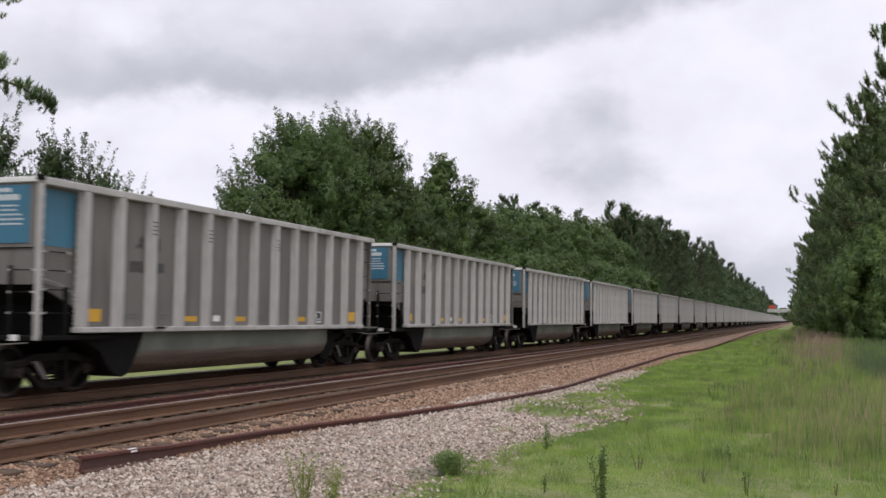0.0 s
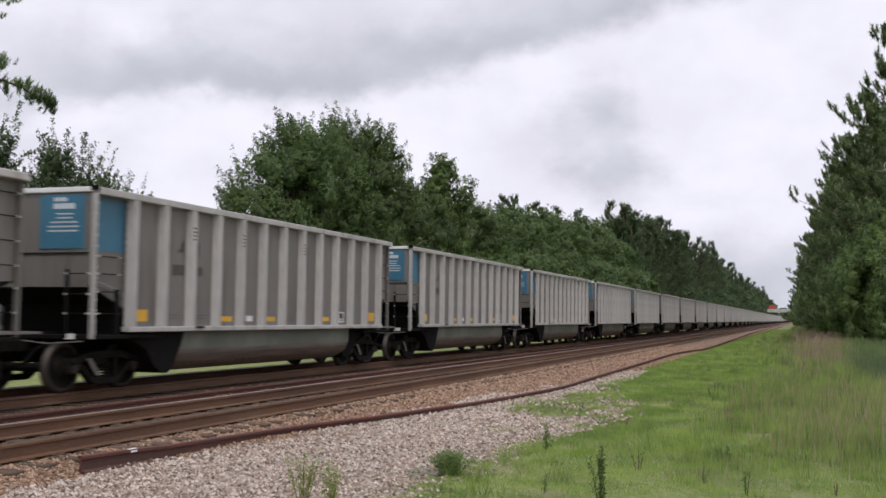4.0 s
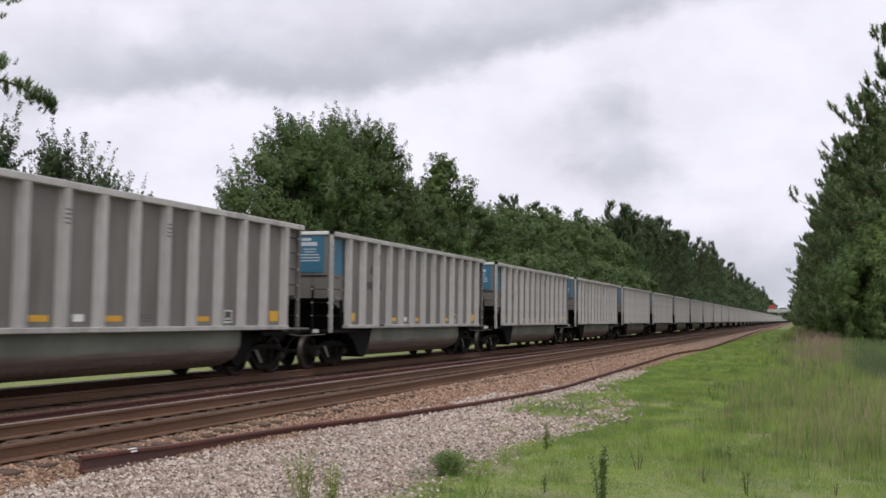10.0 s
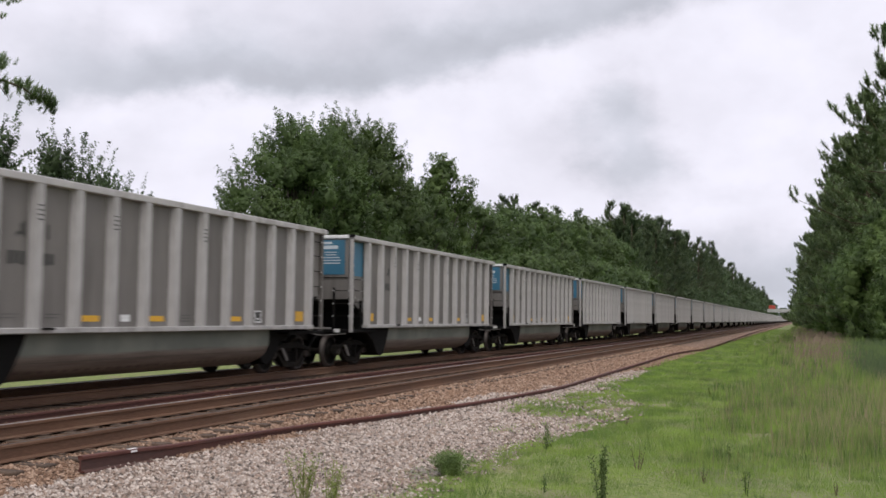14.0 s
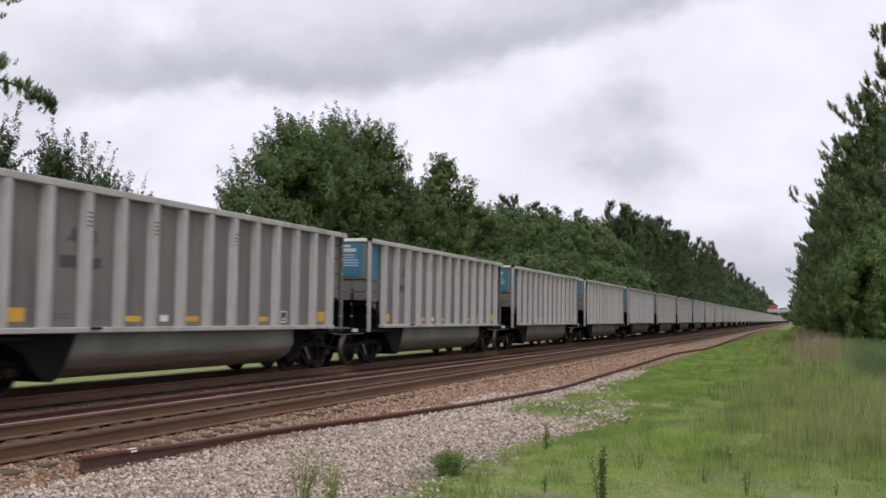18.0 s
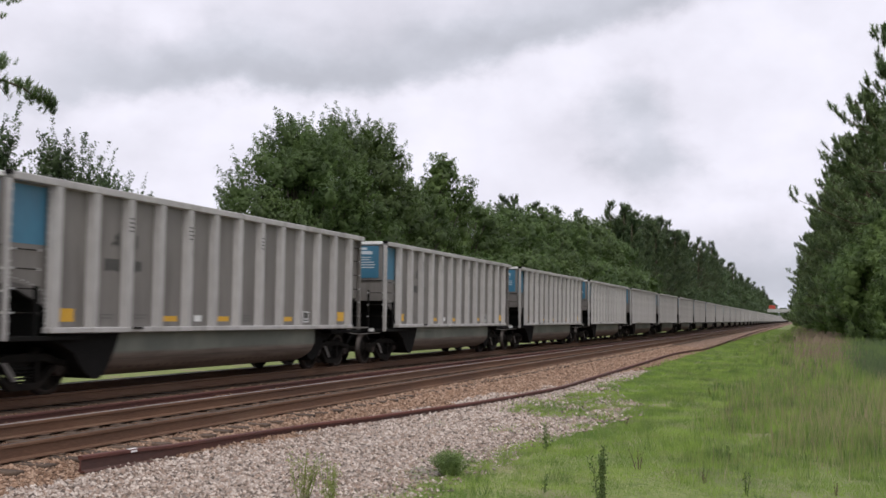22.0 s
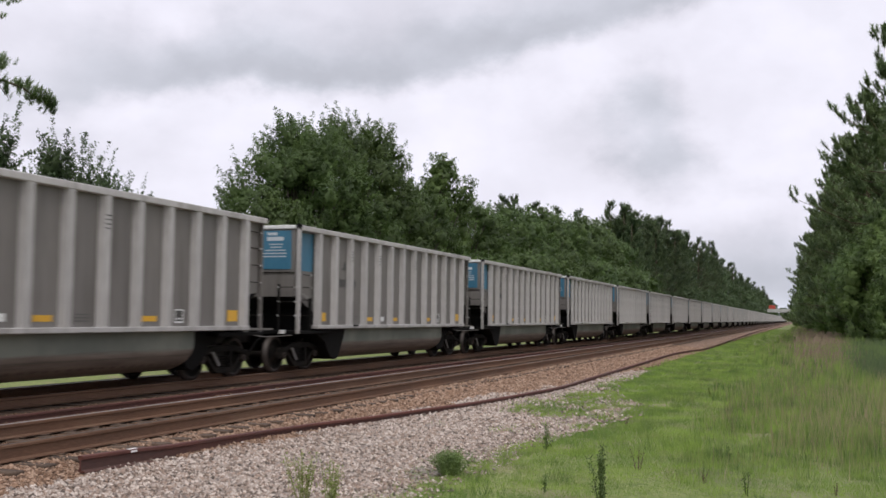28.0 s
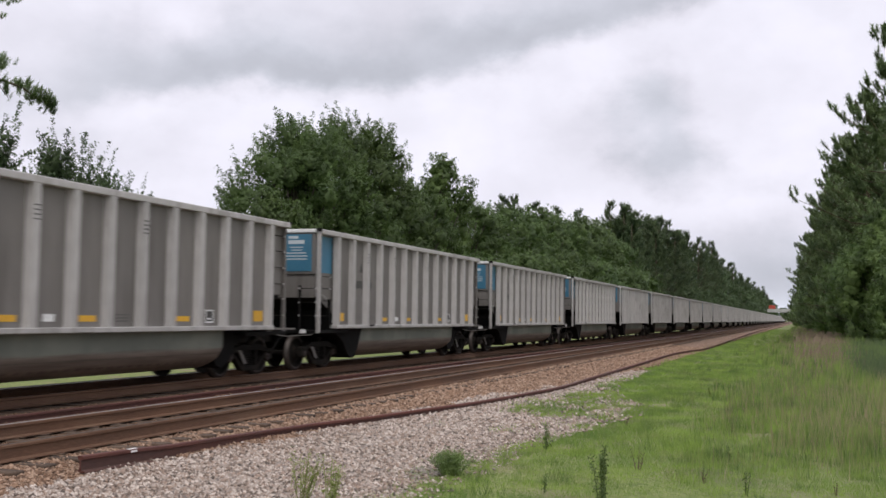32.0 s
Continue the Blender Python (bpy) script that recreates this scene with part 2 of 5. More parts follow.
def ballast_ground():
    """Crushed stone: pale by the edge, stained brown by the trains towards the tracks."""
    m, nt, bs = node_mat("crushed_stone")
    co = nt.nodes.new("ShaderNodeTexCoord").outputs["Object"]
    v = nt.nodes.new("ShaderNodeTexVoronoi")
    v.inputs["Scale"].default_value = 22
    nt.links.new(co, v.inputs["Vector"])
    sep = nt.nodes.new("ShaderNodeSeparateXYZ")
    nt.links.new(co, sep.inputs[0])
    edge = math_node(nt, "ADD", sep.outputs["X"], math_node(nt, "MULTIPLY", noise_tex(nt, 1.3, 4), 1.2))
    edge = math_node(nt, "SUBTRACT", edge, ranged(nt, sep.outputs["Y"], 16, 40, 0, 1.7))
    brown = ranged(nt, edge, -5.6, -7.0)
    pick = nt.nodes.new("ShaderNodeSeparateXYZ")
    nt.links.new(v.outputs["Color"], pick.inputs[0])
    pale = mix_rgb(nt, pick.outputs["X"], (0.14, 0.115, 0.102), (0.41, 0.35, 0.315))
    rust = mix_rgb(nt, pick.outputs["X"], (0.115, 0.066, 0.043), (0.36, 0.228, 0.155))
    dark = ranged(nt, edge, -7.9, -9.6)
    rust = mix_rgb(nt, dark, rust, mix_rgb(nt, pick.outputs["Y"], (0.085, 0.05, 0.035), (0.21, 0.13, 0.09)))
    col = mix_rgb(nt, brown, pale, rust)
    col = mix_rgb(nt, ranged(nt, noise_tex(nt, 0.8, 5), 0.5, 0.7, 0, 0.35), col, (0.2, 0.15, 0.12))
    # the train's shade on the far track's bed, set into the colour as near-black
    train_shade = math_node(nt, "ADD", sep.outputs["X"], math_node(nt, "MULTIPLY", noise_tex(nt, 2.1, 4), 0.8))
    col = mix_rgb(nt, ranged(nt, train_shade, -12.3, -12.6, 0.0, 0.96), col, (0.012, 0.009, 0.008))
    nt.links.new(col, bs.inputs["Base Color"])
    bs.inputs["Roughness"].default_value = 0.9
    b = nt.nodes.new("ShaderNodeBump")
    b.inputs["Strength"].default_value, b.inputs["Distance"].default_value = 0.9, 0.04
    b.invert = True
    nt.links.new(v.outputs["Distance"], b.inputs["Height"])
    nt.links.new(b.outputs[0], bs.inputs["Normal"])
    return m


def turf_ground():
    m, nt, bs = node_mat("grassy_soil")
    co = nt.nodes.new("ShaderNodeTexCoord").outputs["Object"]
    big = noise_tex(nt, 0.5, 5, co)
    fine = noise_tex(nt, 9, 4, co)
    col = mix_rgb(nt, ranged(nt, fine, 0.3, 0.7), (0.14, 0.18, 0.05), (0.25, 0.28, 0.09))
    col = mix_rgb(nt, ranged(nt, big, 0.5, 0.64, 0, 0.7), col, (0.27, 0.215, 0.15))
    col = mix_rgb(nt, ranged(nt, noise_tex(nt, 0.13, 3, co), 0.4, 0.62, 0, 0.5), col, (0.11, 0.15, 0.04))
    nt.links.new(col, bs.inputs["Base Color"])
    bs.inputs["Roughness"].default_value = 0.95
    b = nt.nodes.new("ShaderNodeBump")
    b.inputs["Strength"].default_value, b.inputs["Distance"].default_value = 0.8, 0.05
    nt.links.new(fine, b.inputs["Height"])
    nt.links.new(b.outputs[0], bs.inputs["Normal"])
    return m


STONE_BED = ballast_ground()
TURF = turf_ground()


def cloud_mat():
    """Layered grey overcast, by azimuth and elevation in degrees. (azimuth, elevation, half width, half height, amount)"""
    m, nt, bs = node_mat("overcast_clouds")
    nt.nodes.remove(bs)
    co = nt.nodes.new("ShaderNodeTexCoord").outputs["Object"]
    sep = nt.nodes.new("ShaderNodeSeparateXYZ")
    nt.links.new(co, sep.inputs[0])
    az = math_node(nt, "MULTIPLY", math_node(nt, "ARCTAN2", sep.outputs["X"], sep.outputs["Y"]), 57.2958)
    ln = nt.nodes.new("ShaderNodeVectorMath")
    ln.operation = "LENGTH"
    nt.links.new(co, ln.inputs[0])
    el = math_node(nt, "MULTIPLY", math_node(nt, "ARCSINE", math_node(nt, "DIVIDE", sep.outputs["Z"], ln.outputs["Value"])), 57.2958)
    comb = nt.nodes.new("ShaderNodeCombineXYZ")
    nt.links.new(az, comb.inputs[0])
    nt.links.new(math_node(nt, "MULTIPLY", el, 1.35), comb.inputs[1])
    warp1 = noise_tex(nt, 0.16, 5, comb.outputs[0])
    warp2 = noise_tex(nt, 0.23, 5, comb.outputs[0], (1, 1, 1))
    waz = math_node(nt, "ADD", az, math_node(nt, "MULTIPLY", math_node(nt, "SUBTRACT", warp1, 0.5), 9.0))
    wel = math_node(nt, "ADD", el, math_node(nt, "MULTIPLY", math_node(nt, "SUBTRACT", warp2, 0.5), 4.0))
    # the bank: its lower edge climbs towards greater azimuth
    edge = math_node(nt, "ADD", 11.0, math_node(nt, "MULTIPLY", math_node(nt, "MAXIMUM", math_node(nt, "ADD", az, 25.0), 0.0), 0.27))
    edge = math_node(nt, "ADD", edge, math_node(nt, "MULTIPLY", math_node(nt, "MINIMUM", math_node(nt, "ADD", az, 35.0), 0.0), 0.22))
    h = math_node(nt, "SUBTRACT", wel, edge)
    total = math_node(nt, "MULTIPLY", ranged(nt, h, -0.5, 1.3), ranged(nt, h, 1.2, 5.5, 0.28, 0.1))
    total = math_node(nt, "MULTIPLY", total, ranged(nt, az, -46, -36, 0.55, 1.0))
    for a, e, wa, we, amount in CLOUDS:
        da = math_node(nt, "DIVIDE", math_node(nt, "SUBTRACT", waz, a), wa)
        de = math_node(nt, "DIVIDE", math_node(nt, "SUBTRACT", wel, e), we)
        d = math_node(nt, "SQRT", math_node(nt, "ADD", math_node(nt, "MULTIPLY", da, da), math_node(nt, "MULTIPLY", de, de)))
        total = math_node(nt, "ADD", total, ranged(nt, d, 1.35, 0.0, 0.0, amount))
    wisps = ranged(nt, noise_tex(nt, 0.17, 5, comb.outputs[0], rough=0.5), 0.25, 0.75, -0.065, 0.065)
    val = math_node(nt, "SUBTRACT", 0.9, math_node(nt, "ADD", total, wisps))
    low = ranged(nt, el, 5.0, 0.0)
    tint = mix_rgb(nt, math_node(nt, "MAXIMUM", low, ranged(nt, total, 0.05, 0.3)), (0.99, 0.974, 1.1), (0.945, 0.97, 1.1))
    col = nt.nodes.new("ShaderNodeVectorMath")
    col.operation = "SCALE"
    nt.links.new(tint, col.inputs[0])
    nt.links.new(val, col.inputs["Scale"])
    em = nt.nodes.new("ShaderNodeEmission")
    nt.links.new(col.outputs[0], em.inputs["Color"])
    nt.links.new(em.outputs[0], nt.nodes["Material Output"].inputs["Surface"])
    m.cycles.emission_sampling = "NONE"
    return m


CLOUDS = [(-18.0, 14.6, 6, 1.2, 0.06), (-30, 12.6, 7, 1.2, 0.06), (-38, 15.8, 5, 1.4, -0.08), (-10.8, 10.9, 3.2, 2.4, 0.25), (-9.9, 7.8, 2.6, 1.6, 0.25), (-13.5, 9.5, 4, 1.8, 0.08),
          (-6.3, 6.2, 3.5, 0.8, 0.08), (-2, 1.8, 14, 2.8, 0.27), (-41, 8.5, 5, 1.5, 0.1), (-24, 8.5, 8, 2.5, -0.03)]


# ---------------------------------------------------------------- builders
def mesh_of(name, verts, faces, material=None, smooth=False, normals=None):
    me = bpy.data.meshes.new(name)
    me.from_pydata(verts.tolist() if hasattr(verts, "tolist") else verts, [], faces.tolist() if hasattr(faces, "tolist") else faces)
    if smooth:
        me.polygons.foreach_set("use_smooth", [True] * len(me.polygons))
    if material:
        me.materials.append(material)
    me.update()
    if normals is not None:
        me.shade_smooth()
        me.normals_split_custom_set_from_vertices(np.asarray(normals, float).tolist())
    return me


def part(name, bm, material, parent, label=""):
    """Links a bmesh (or a ready mesh) as one object under a thing or a part."""
    if isinstance(bm, bmesh.types.BMesh):
        me = bpy.data.meshes.new(name)
        bm.to_mesh(me)
        bm.free()
        me.materials.append(material)
    else:
        me = bm
    ob = new(name, me)
    ob.parent = parent
    if label:
        ob["label"] = label
    return ob


def piece(name, me, parent, loc, label="", rz=0.0):
    ob = part(name, me, None, parent, label)
    ob.location = loc
    ob.rotation_euler = (0, 0, rz)
    return ob


def thing(name, label, category, group="", kind="", at=None):
    ob = new(name)
    tagged(ob, label, category, group, kind)
    if at:
        ob.location = at
    return ob


def box(bm, x0, x1, y0, y1, z0, z1, bevel=0.0):
    vs = [bm.verts.new(p) for p in ((x0, y0, z0), (x1, y0, z0), (x1, y1, z0), (x0, y1, z0), (x0, y0, z1), (x1, y0, z1), (x1, y1, z1), (x0, y1, z1))]
    fs = [bm.faces.new([vs[i] for i in q]) for q in ((3, 2, 1, 0), (4, 5, 6, 7), (0, 1, 5, 4), (1, 2, 6, 5), (2, 3, 7, 6), (3, 0, 4, 7))]
    if bevel:
        es = list({e for f in fs for e in f.edges})
        bmesh.ops.bevel(bm, geom=es, offset=bevel, segments=1, affect="EDGES")
    return bm


def boxed(*dims, bevel=0.0):
    return box(bmesh.new(), *dims, bevel=bevel)


def prism(bm, outline, axis, a, b):
    """Extrudes a closed outline of 2D points along an axis from a to b."""
    def at(p, t):
        return {"x": (t, p[0], p[1]), "y": (p[0], t, p[1]), "z": (p[0], p[1], t)}[axis]
    lo = [bm.verts.new(at(p, a)) for p in outline]
    hi = [bm.verts.new(at(p, b)) for p in outline]
    n = len(outline)
    for i in range(n):
        bm.faces.new((lo[i], lo[(i + 1) % n], hi[(i + 1) % n], hi[i]))
    bm.faces.new(lo[::-1])
    bm.faces.new(hi)
    bmesh.ops.recalc_face_normals(bm, faces=bm.faces[:])
    return bm


def lathe(bm, rings, axis_x=True, sides=24):
    """Rings of (position along x, radius), closed at both ends."""
    loops = []
    for x, r in rings:
        loops.append([bm.verts.new((x, r * math.cos(2 * math.pi * i / sides), r * math.sin(2 * math.pi * i / sides))) for i in range(sides)])
    for a, b in zip(loops, loops[1:]):
        for i in range(sides):
            bm.faces.new((a[i], a[(i + 1) % sides], b[(i + 1) % sides], b[i]))
    bm.faces.new(loops[0][::-1])
    bm.faces.new(loops[-1])
    bmesh.ops.recalc_face_normals(bm, faces=bm.faces[:])
    return bm


def tube(points, radii, sides=6):
    """Vertices and faces of a tapered tube along points."""
    pts = [Vector(p) for p in points]
    verts, faces = [], []
    for i, p in enumerate(pts):
        d = (pts[min(i + 1, len(pts) - 1)] - pts[max(i - 1, 0)]).normalized()
        u = d.orthogonal().normalized()
        if abs(d.z) < 0.95:
            u = d.cross(Vector((0, 0, 1))).normalized()
        else:
            u = (Vector((1, 0, 0)) - d * d.x).normalized()
        w = d.cross(u)
        for k in range(sides):
            a = 2 * math.pi * k / sides
            verts.append(tuple(p + (u * math.cos(a) + w * math.sin(a)) * radii[i]))
    for i in range(len(pts) - 1):
        for k in range(sides):
            k2 = (k + 1) % sides
            faces.append((i * sides + k, i * sides + k2, (i + 1) * sides + k2, (i + 1) * sides + k))
    faces.append(tuple(range(sides))[::-1])
    faces.append(tuple(range((len(pts) - 1) * sides, len(pts) * sides)))
    return verts, faces


def joined(shapes):
    verts, faces = [], []
    for v, f in shapes:
        n = len(verts)
        verts += v
        faces += [tuple(i + n for i in q) for q in f]
    return verts, faces


# ---------------------------------------------------------------- sky backdrop
def sky_backdrop():
    r, rows, cols = 4300.0, 14, 48
    verts, faces = [], []
    for i in range(rows + 1):
        e = radians(-5 + 50 * i / rows)
        for k in range(cols + 1):
            a = radians(-85 + 130 * k / cols)
            verts.append((r * math.cos(e) * math.sin(a), r * math.cos(e) * math.cos(a), r * math.sin(e)))
    for i in range(rows):
        for k in range(cols):
            a = i * (cols + 1) + k
            faces.append((a, a + 1, a + cols + 2, a + cols + 1))
    ob = new("backdrop", mesh_of("backdrop", verts, faces, cloud_mat(), True))
    return tagged(ob, "grey overcast sky with slowly drifting cloud layers", "sky", kind="structure")


BACKDROP = sky_backdrop()

# ---------------------------------------------------------------- ground and track bed
RAIL_TOP = 0.45
NEAR_X, FAR_X = -9.1, -13.62          # centre lines of the two tracks
PROFILE = [(-19.5, -0.03), (-18.0, 0.03), (-16.3, 0.2), (-14.9, 0.225), (-12.3, 0.225), (-11.5, 0.18), (-10.6, 0.225), (-8.0, 0.225), (-7.4, 0.14), (-6.6, 0.075), (-5.8, 0.045), (-5.0, 0.025), (-4.2, -0.03)]


def drift(x, y, seed):
    """Smooth noise between about -1 and 1, for numbers or arrays."""
    x, y = np.asarray(x, float) + 1000.0, np.asarray(y, float) + 1000.0
    i, j = np.floor(x), np.floor(y)
    u, v = x - i, y - j
    u, v = u * u * (3 - 2 * u), v * v * (3 - 2 * v)

    def knot(a, b):
        h = np.sin(a * 127.1 + b * 311.7 + seed * 74.7) * 43758.5453
        return 2 * (h - np.floor(h)) - 1
    return (knot(i, j) * (1 - u) + knot(i + 1, j) * u) * (1 - v) + (knot(i, j + 1) * (1 - u) + knot(i + 1, j + 1) * u) * v


def bed_z(x):
    return np.interp(x, [a for a, _ in PROFILE], [b for _, b in PROFILE])


def swell(x, y):
    """The gentle unevenness of the turf."""
    return 0.05 * drift(np.asarray(x) * 0.35, np.asarray(y) * 0.3, 1) - 0.03


def ground_sheet():
    xs = [-4000, -1200, -400, -150, -70] + list(np.arange(-40, 20.1, 1.5)) + [30, 60, 150, 400, 1200, 4000]
    ys = [-1200, -300, -80, -30] + list(np.arange(-12, 70, 1.5)) + list(np.arange(75, 200, 8)) + [250, 320, 420, 600, 900, 1500, 2500, 4600]
    verts = []
    for y in ys:
        for x in xs:
            near = abs(x) < 45 and y < 220
            z = float(swell(x, y)) if near and x > -4.5 else 0.0
            if near and x < -20:
                z = 0.12 * noise.noise((x * 0.2, y * 0.15, 4.0)) + 0.02
            if -20 <= x <= -4.5:
                z = -0.06
            verts.append((x, y, z))
    n = len(xs)
    faces = [(j * n + i, j * n + i + 1, (j + 1) * n + i + 1, (j + 1) * n + i) for j in range(len(ys) - 1) for i in range(n - 1)]
    ob = new("ground", mesh_of("ground", verts, faces, TURF, True))
    tagged(ob, "flat grassy ground beside the railway line", "ground", kind="structure")


ground_sheet()


def along(y, table):
    """Straight-line reading of a table of (y, value)."""
    return np.interp(y, [a for a, _ in table], [b for _, b in table])


def edge_x(y):
    """Outer edge of the stone bed."""
    e = along(y, ((8, -4.0), (12, -4.1), (14.8, -4.2), (18, -3.85), (21, -3.3), (23.5, -3.5), (26, -4.6), (30, -5.3), (40, -5.7), (60, -5.9)))
    return e + 0.2 * drift(y * 0.5, 0.3, 7) + 0.12 * drift(y * 1.9, 2.3, 1)


def green(x, y):
    """How thickly grass covers the spot: 0 bare stone, 1 closed turf. A stony spur runs out into the turf."""
    x, y = np.asarray(x, float), np.asarray(y, float)
    e = along(y, ((8, -4.3), (12.8, -4.4), (14.8, -4.55), (15.9, -4.2), (18, -4.0), (19.1, -4.1), (19.5, -4.9), (20.4, -5.4), (21.4, -5.85), (28, -5.6), (36, -5.45), (60, -5.75)))
    g = (x - e) / 0.75 + 0.4
    d = np.hypot((y - 17.6) - np.clip((y - 17.6) / 5.2, 0.0, 1.0) * 5.2, x - along(y, ((17.6, -4.1), (20, -3.95), (23, -3.6))))
    g = np.where(y < 24, np.minimum(g, np.maximum(0.3, (d + 0.06) / 0.45)), g)
    g = np.maximum(g, 0.6 - np.hypot((x + 4.9) / 0.75, (y - 16.7) / 0.6) * 0.5)
    rough = 0.5 * drift(x * 1.3, y * 0.8, 5) + 0.45 * drift(x * 4, y * 2.6, 3)
    stony = np.maximum(0.0, 0.9 - np.hypot((x + 3.9) / 1.6, (y - 27) / 7.0))
    return np.where(g > 1.6, np.where(rough < 0.5 - stony * 0.6, 1.0, 0.45), np.clip(g + rough, 0.0, 1.0))


def track_bed():
    ys = list(np.arange(-40, 60, 0.5)) + list(np.arange(60, 160, 2.0)) + list(np.arange(160, 1500, 40.0))
    inner = [p for p in PROFILE if p[0] < -6.0]
    verts, n = [], len(inner) + 4
    for y in ys:
        e = edge_x(y)
        row = inner + [(-5.8 + (e + 5.8) * k, 0.045 * (1 - k) + (-0.05 if k == 1 else 0.012)) for k in (0.05, 0.35, 0.75, 1.0)]
        for x, z in row:
            j = 0.015 * noise.noise((x * 2, y * 2, 0)) if y < 100 else 0
            verts.append((x, y, z + j))
    faces = [(j * n + i, j * n + i + 1, (j + 1) * n + i + 1, (j + 1) * n + i) for j in range(len(ys) - 1) for i in range(n - 1)]
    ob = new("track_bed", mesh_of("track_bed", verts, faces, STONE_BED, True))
    tagged(ob, "crushed stone track bed, brown towards the rails", "track bed", kind="structure")
    return ob


track_bed()


def stone_z(x, y):
    e = edge_x(y)
    k = (x + 5.8) / (e + 5.8 + 1e-6)
    sheet = swell(x, y)
    bed = np.interp(k, (0.0, 0.75, 1.0, 1.05), (0.057, 0.023, -0.05, -0.2))
    return np.where((x < -5.8) | (e < -5.0), bed_z(x), np.maximum(bed, sheet))


def stones(name, label, material, count, y0, y1, x0, x1, small, large, seed, keep=None):
    """Loose stones: irregular eight-cornered lumps joined into one mesh."""
    rng = np.random.default_rng(seed)
    y = y0 * (y1 / y0) ** rng.random(count)
    x = x0 + (x1 - x0) * rng.random(count)
    if keep:
        ok = keep(x, y)
        x, y = x[ok], y[ok]
    n = len(x)
    z = stone_z(x, y)
    r = (small + (large - small) * rng.random(n) ** 1.6) * np.clip(y / 18.0, 0.8, 1.25)
    base = np.array([(0, 0, 1), (0, 0, -1), (1, 0, 0), (-1, 0, 0), (0, 1, 0), (0, -1, 0)], float)
    v = base[None] * (0.65 + 0.6 * rng.random((n, 6, 1))) + (rng.random((n, 6, 3)) - 0.5) * 0.5
    a = rng.random(n) * 6.283
    c, s = np.cos(a)[:, None], np.sin(a)[:, None]
    vx, vy, vz = v[..., 0] * c - v[..., 1] * s, v[..., 0] * s + v[..., 1] * c, v[..., 2] * 0.75
    v = np.stack([vx, vy, vz], -1) * r[:, None, None]
    v += np.stack([x, y, z + r * 0.25], -1)[:, None, :]
    f = np.array([(0, 2, 4), (0, 4, 3), (0, 3, 5), (0, 5, 2), (1, 4, 2), (1, 3, 4), (1, 5, 3), (1, 2, 5)])
    faces = (f[None] + 6 * np.arange(n)[:, None, None]).reshape(-1, 3)
    ob = new(name, mesh_of(name, v.reshape(-1, 3), faces, material))
    tagged(ob, label, "gravel", kind="stuff")


def pale_side(x, y):
    """True on the pale gravel, false on the brown ballast; the two run into each other."""
    line = -7.35 + 0.035 * np.maximum(0.0, y - 12) + 0.05 * np.maximum(0.0, y - 20) + 0.3 * drift(x * 1.5, y * 0.8, 2) + 0.25 * drift(x * 5, y * 5, 8)
    return x > line


stones("gravel", "loose pale grey and pink crushed stone", GRAVEL, 90000, 7.5, 38, -7.8, -2.2, 0.016, 0.046, 3,
       lambda x, y: (x < edge_x(y) + 0.4) & (green(x, y) + 0.6 * drift(x * 40, y * 40, 6) < 0.75) & pale_side(x, y))
stones("ballast", "brown rust-stained ballast stones by the track", BALLAST, 42000, 7.0, 70, -8.3, -5.6, 0.018, 0.044, 4,
       lambda x, y: ~pale_side(x, y))
stones("ballast", "dark brown ballast stones between the rails", DARK_BALLAST, 16000, 7.0, 60, -12.4, -8.3, 0.018, 0.034, 5,
       lambda x, y: np.minimum(abs(x + 8.345), abs(x + 9.855)) > 0.1)

# ---------------------------------------------------------------- tracks
RAIL = [(-0.075, 0), (0.075, 0), (0.075, 0.012), (0.012, 0.03), (0.009, 0.135), (0.036, 0.148), (0.037, 0.178), (0.028, 0.186),
        (-0.028, 0.186), (-0.037, 0.178), (-0.036, 0.148), (-0.009, 0.135), (-0.012, 0.03), (-0.075, 0.012)]


def rail_mesh(name, points, material, lean=0.0, web=None):
    """A rail section swept along (x, y, z) base points."""
    verts, faces, n = [], [], len(RAIL)
    for i, p in enumerate(points):
        a, b = points[max(i - 1, 0)], points[min(i + 1, len(points) - 1)]
        d = Vector((b[0] - a[0], b[1] - a[1], 0)).normalized()
        side = Vector((d.y, -d.x, 0))
        for u, w in RAIL:
            q = Vector(p) + side * (u * math.cos(lean) + w * math.sin(lean)) + Vector((0, 0, w * math.cos(lean) - u * math.sin(lean)))
            verts.append(tuple(q))
    for i in range(len(points) - 1):
        for k in range(n):
            k2 = (k + 1) % n
            faces.append((i * n + k, (i + 1) * n + k, (i + 1) * n + k2, i * n + k2))
    faces.append(tuple(range(n)))
    faces.append(tuple(range((len(points) - 1) * n, len(points) * n))[::-1])
    me = mesh_of(name, verts, faces, material)
    if web:
        # web and foot of another tone than the head
        me.materials.append(web)
        for i, p in enumerate(me.polygons):
            p.material_index = 1 if i < len(faces) - 2 and (i % n in (0, 1, 2, 3, 10, 11, 12, 13)) else 0
    return me


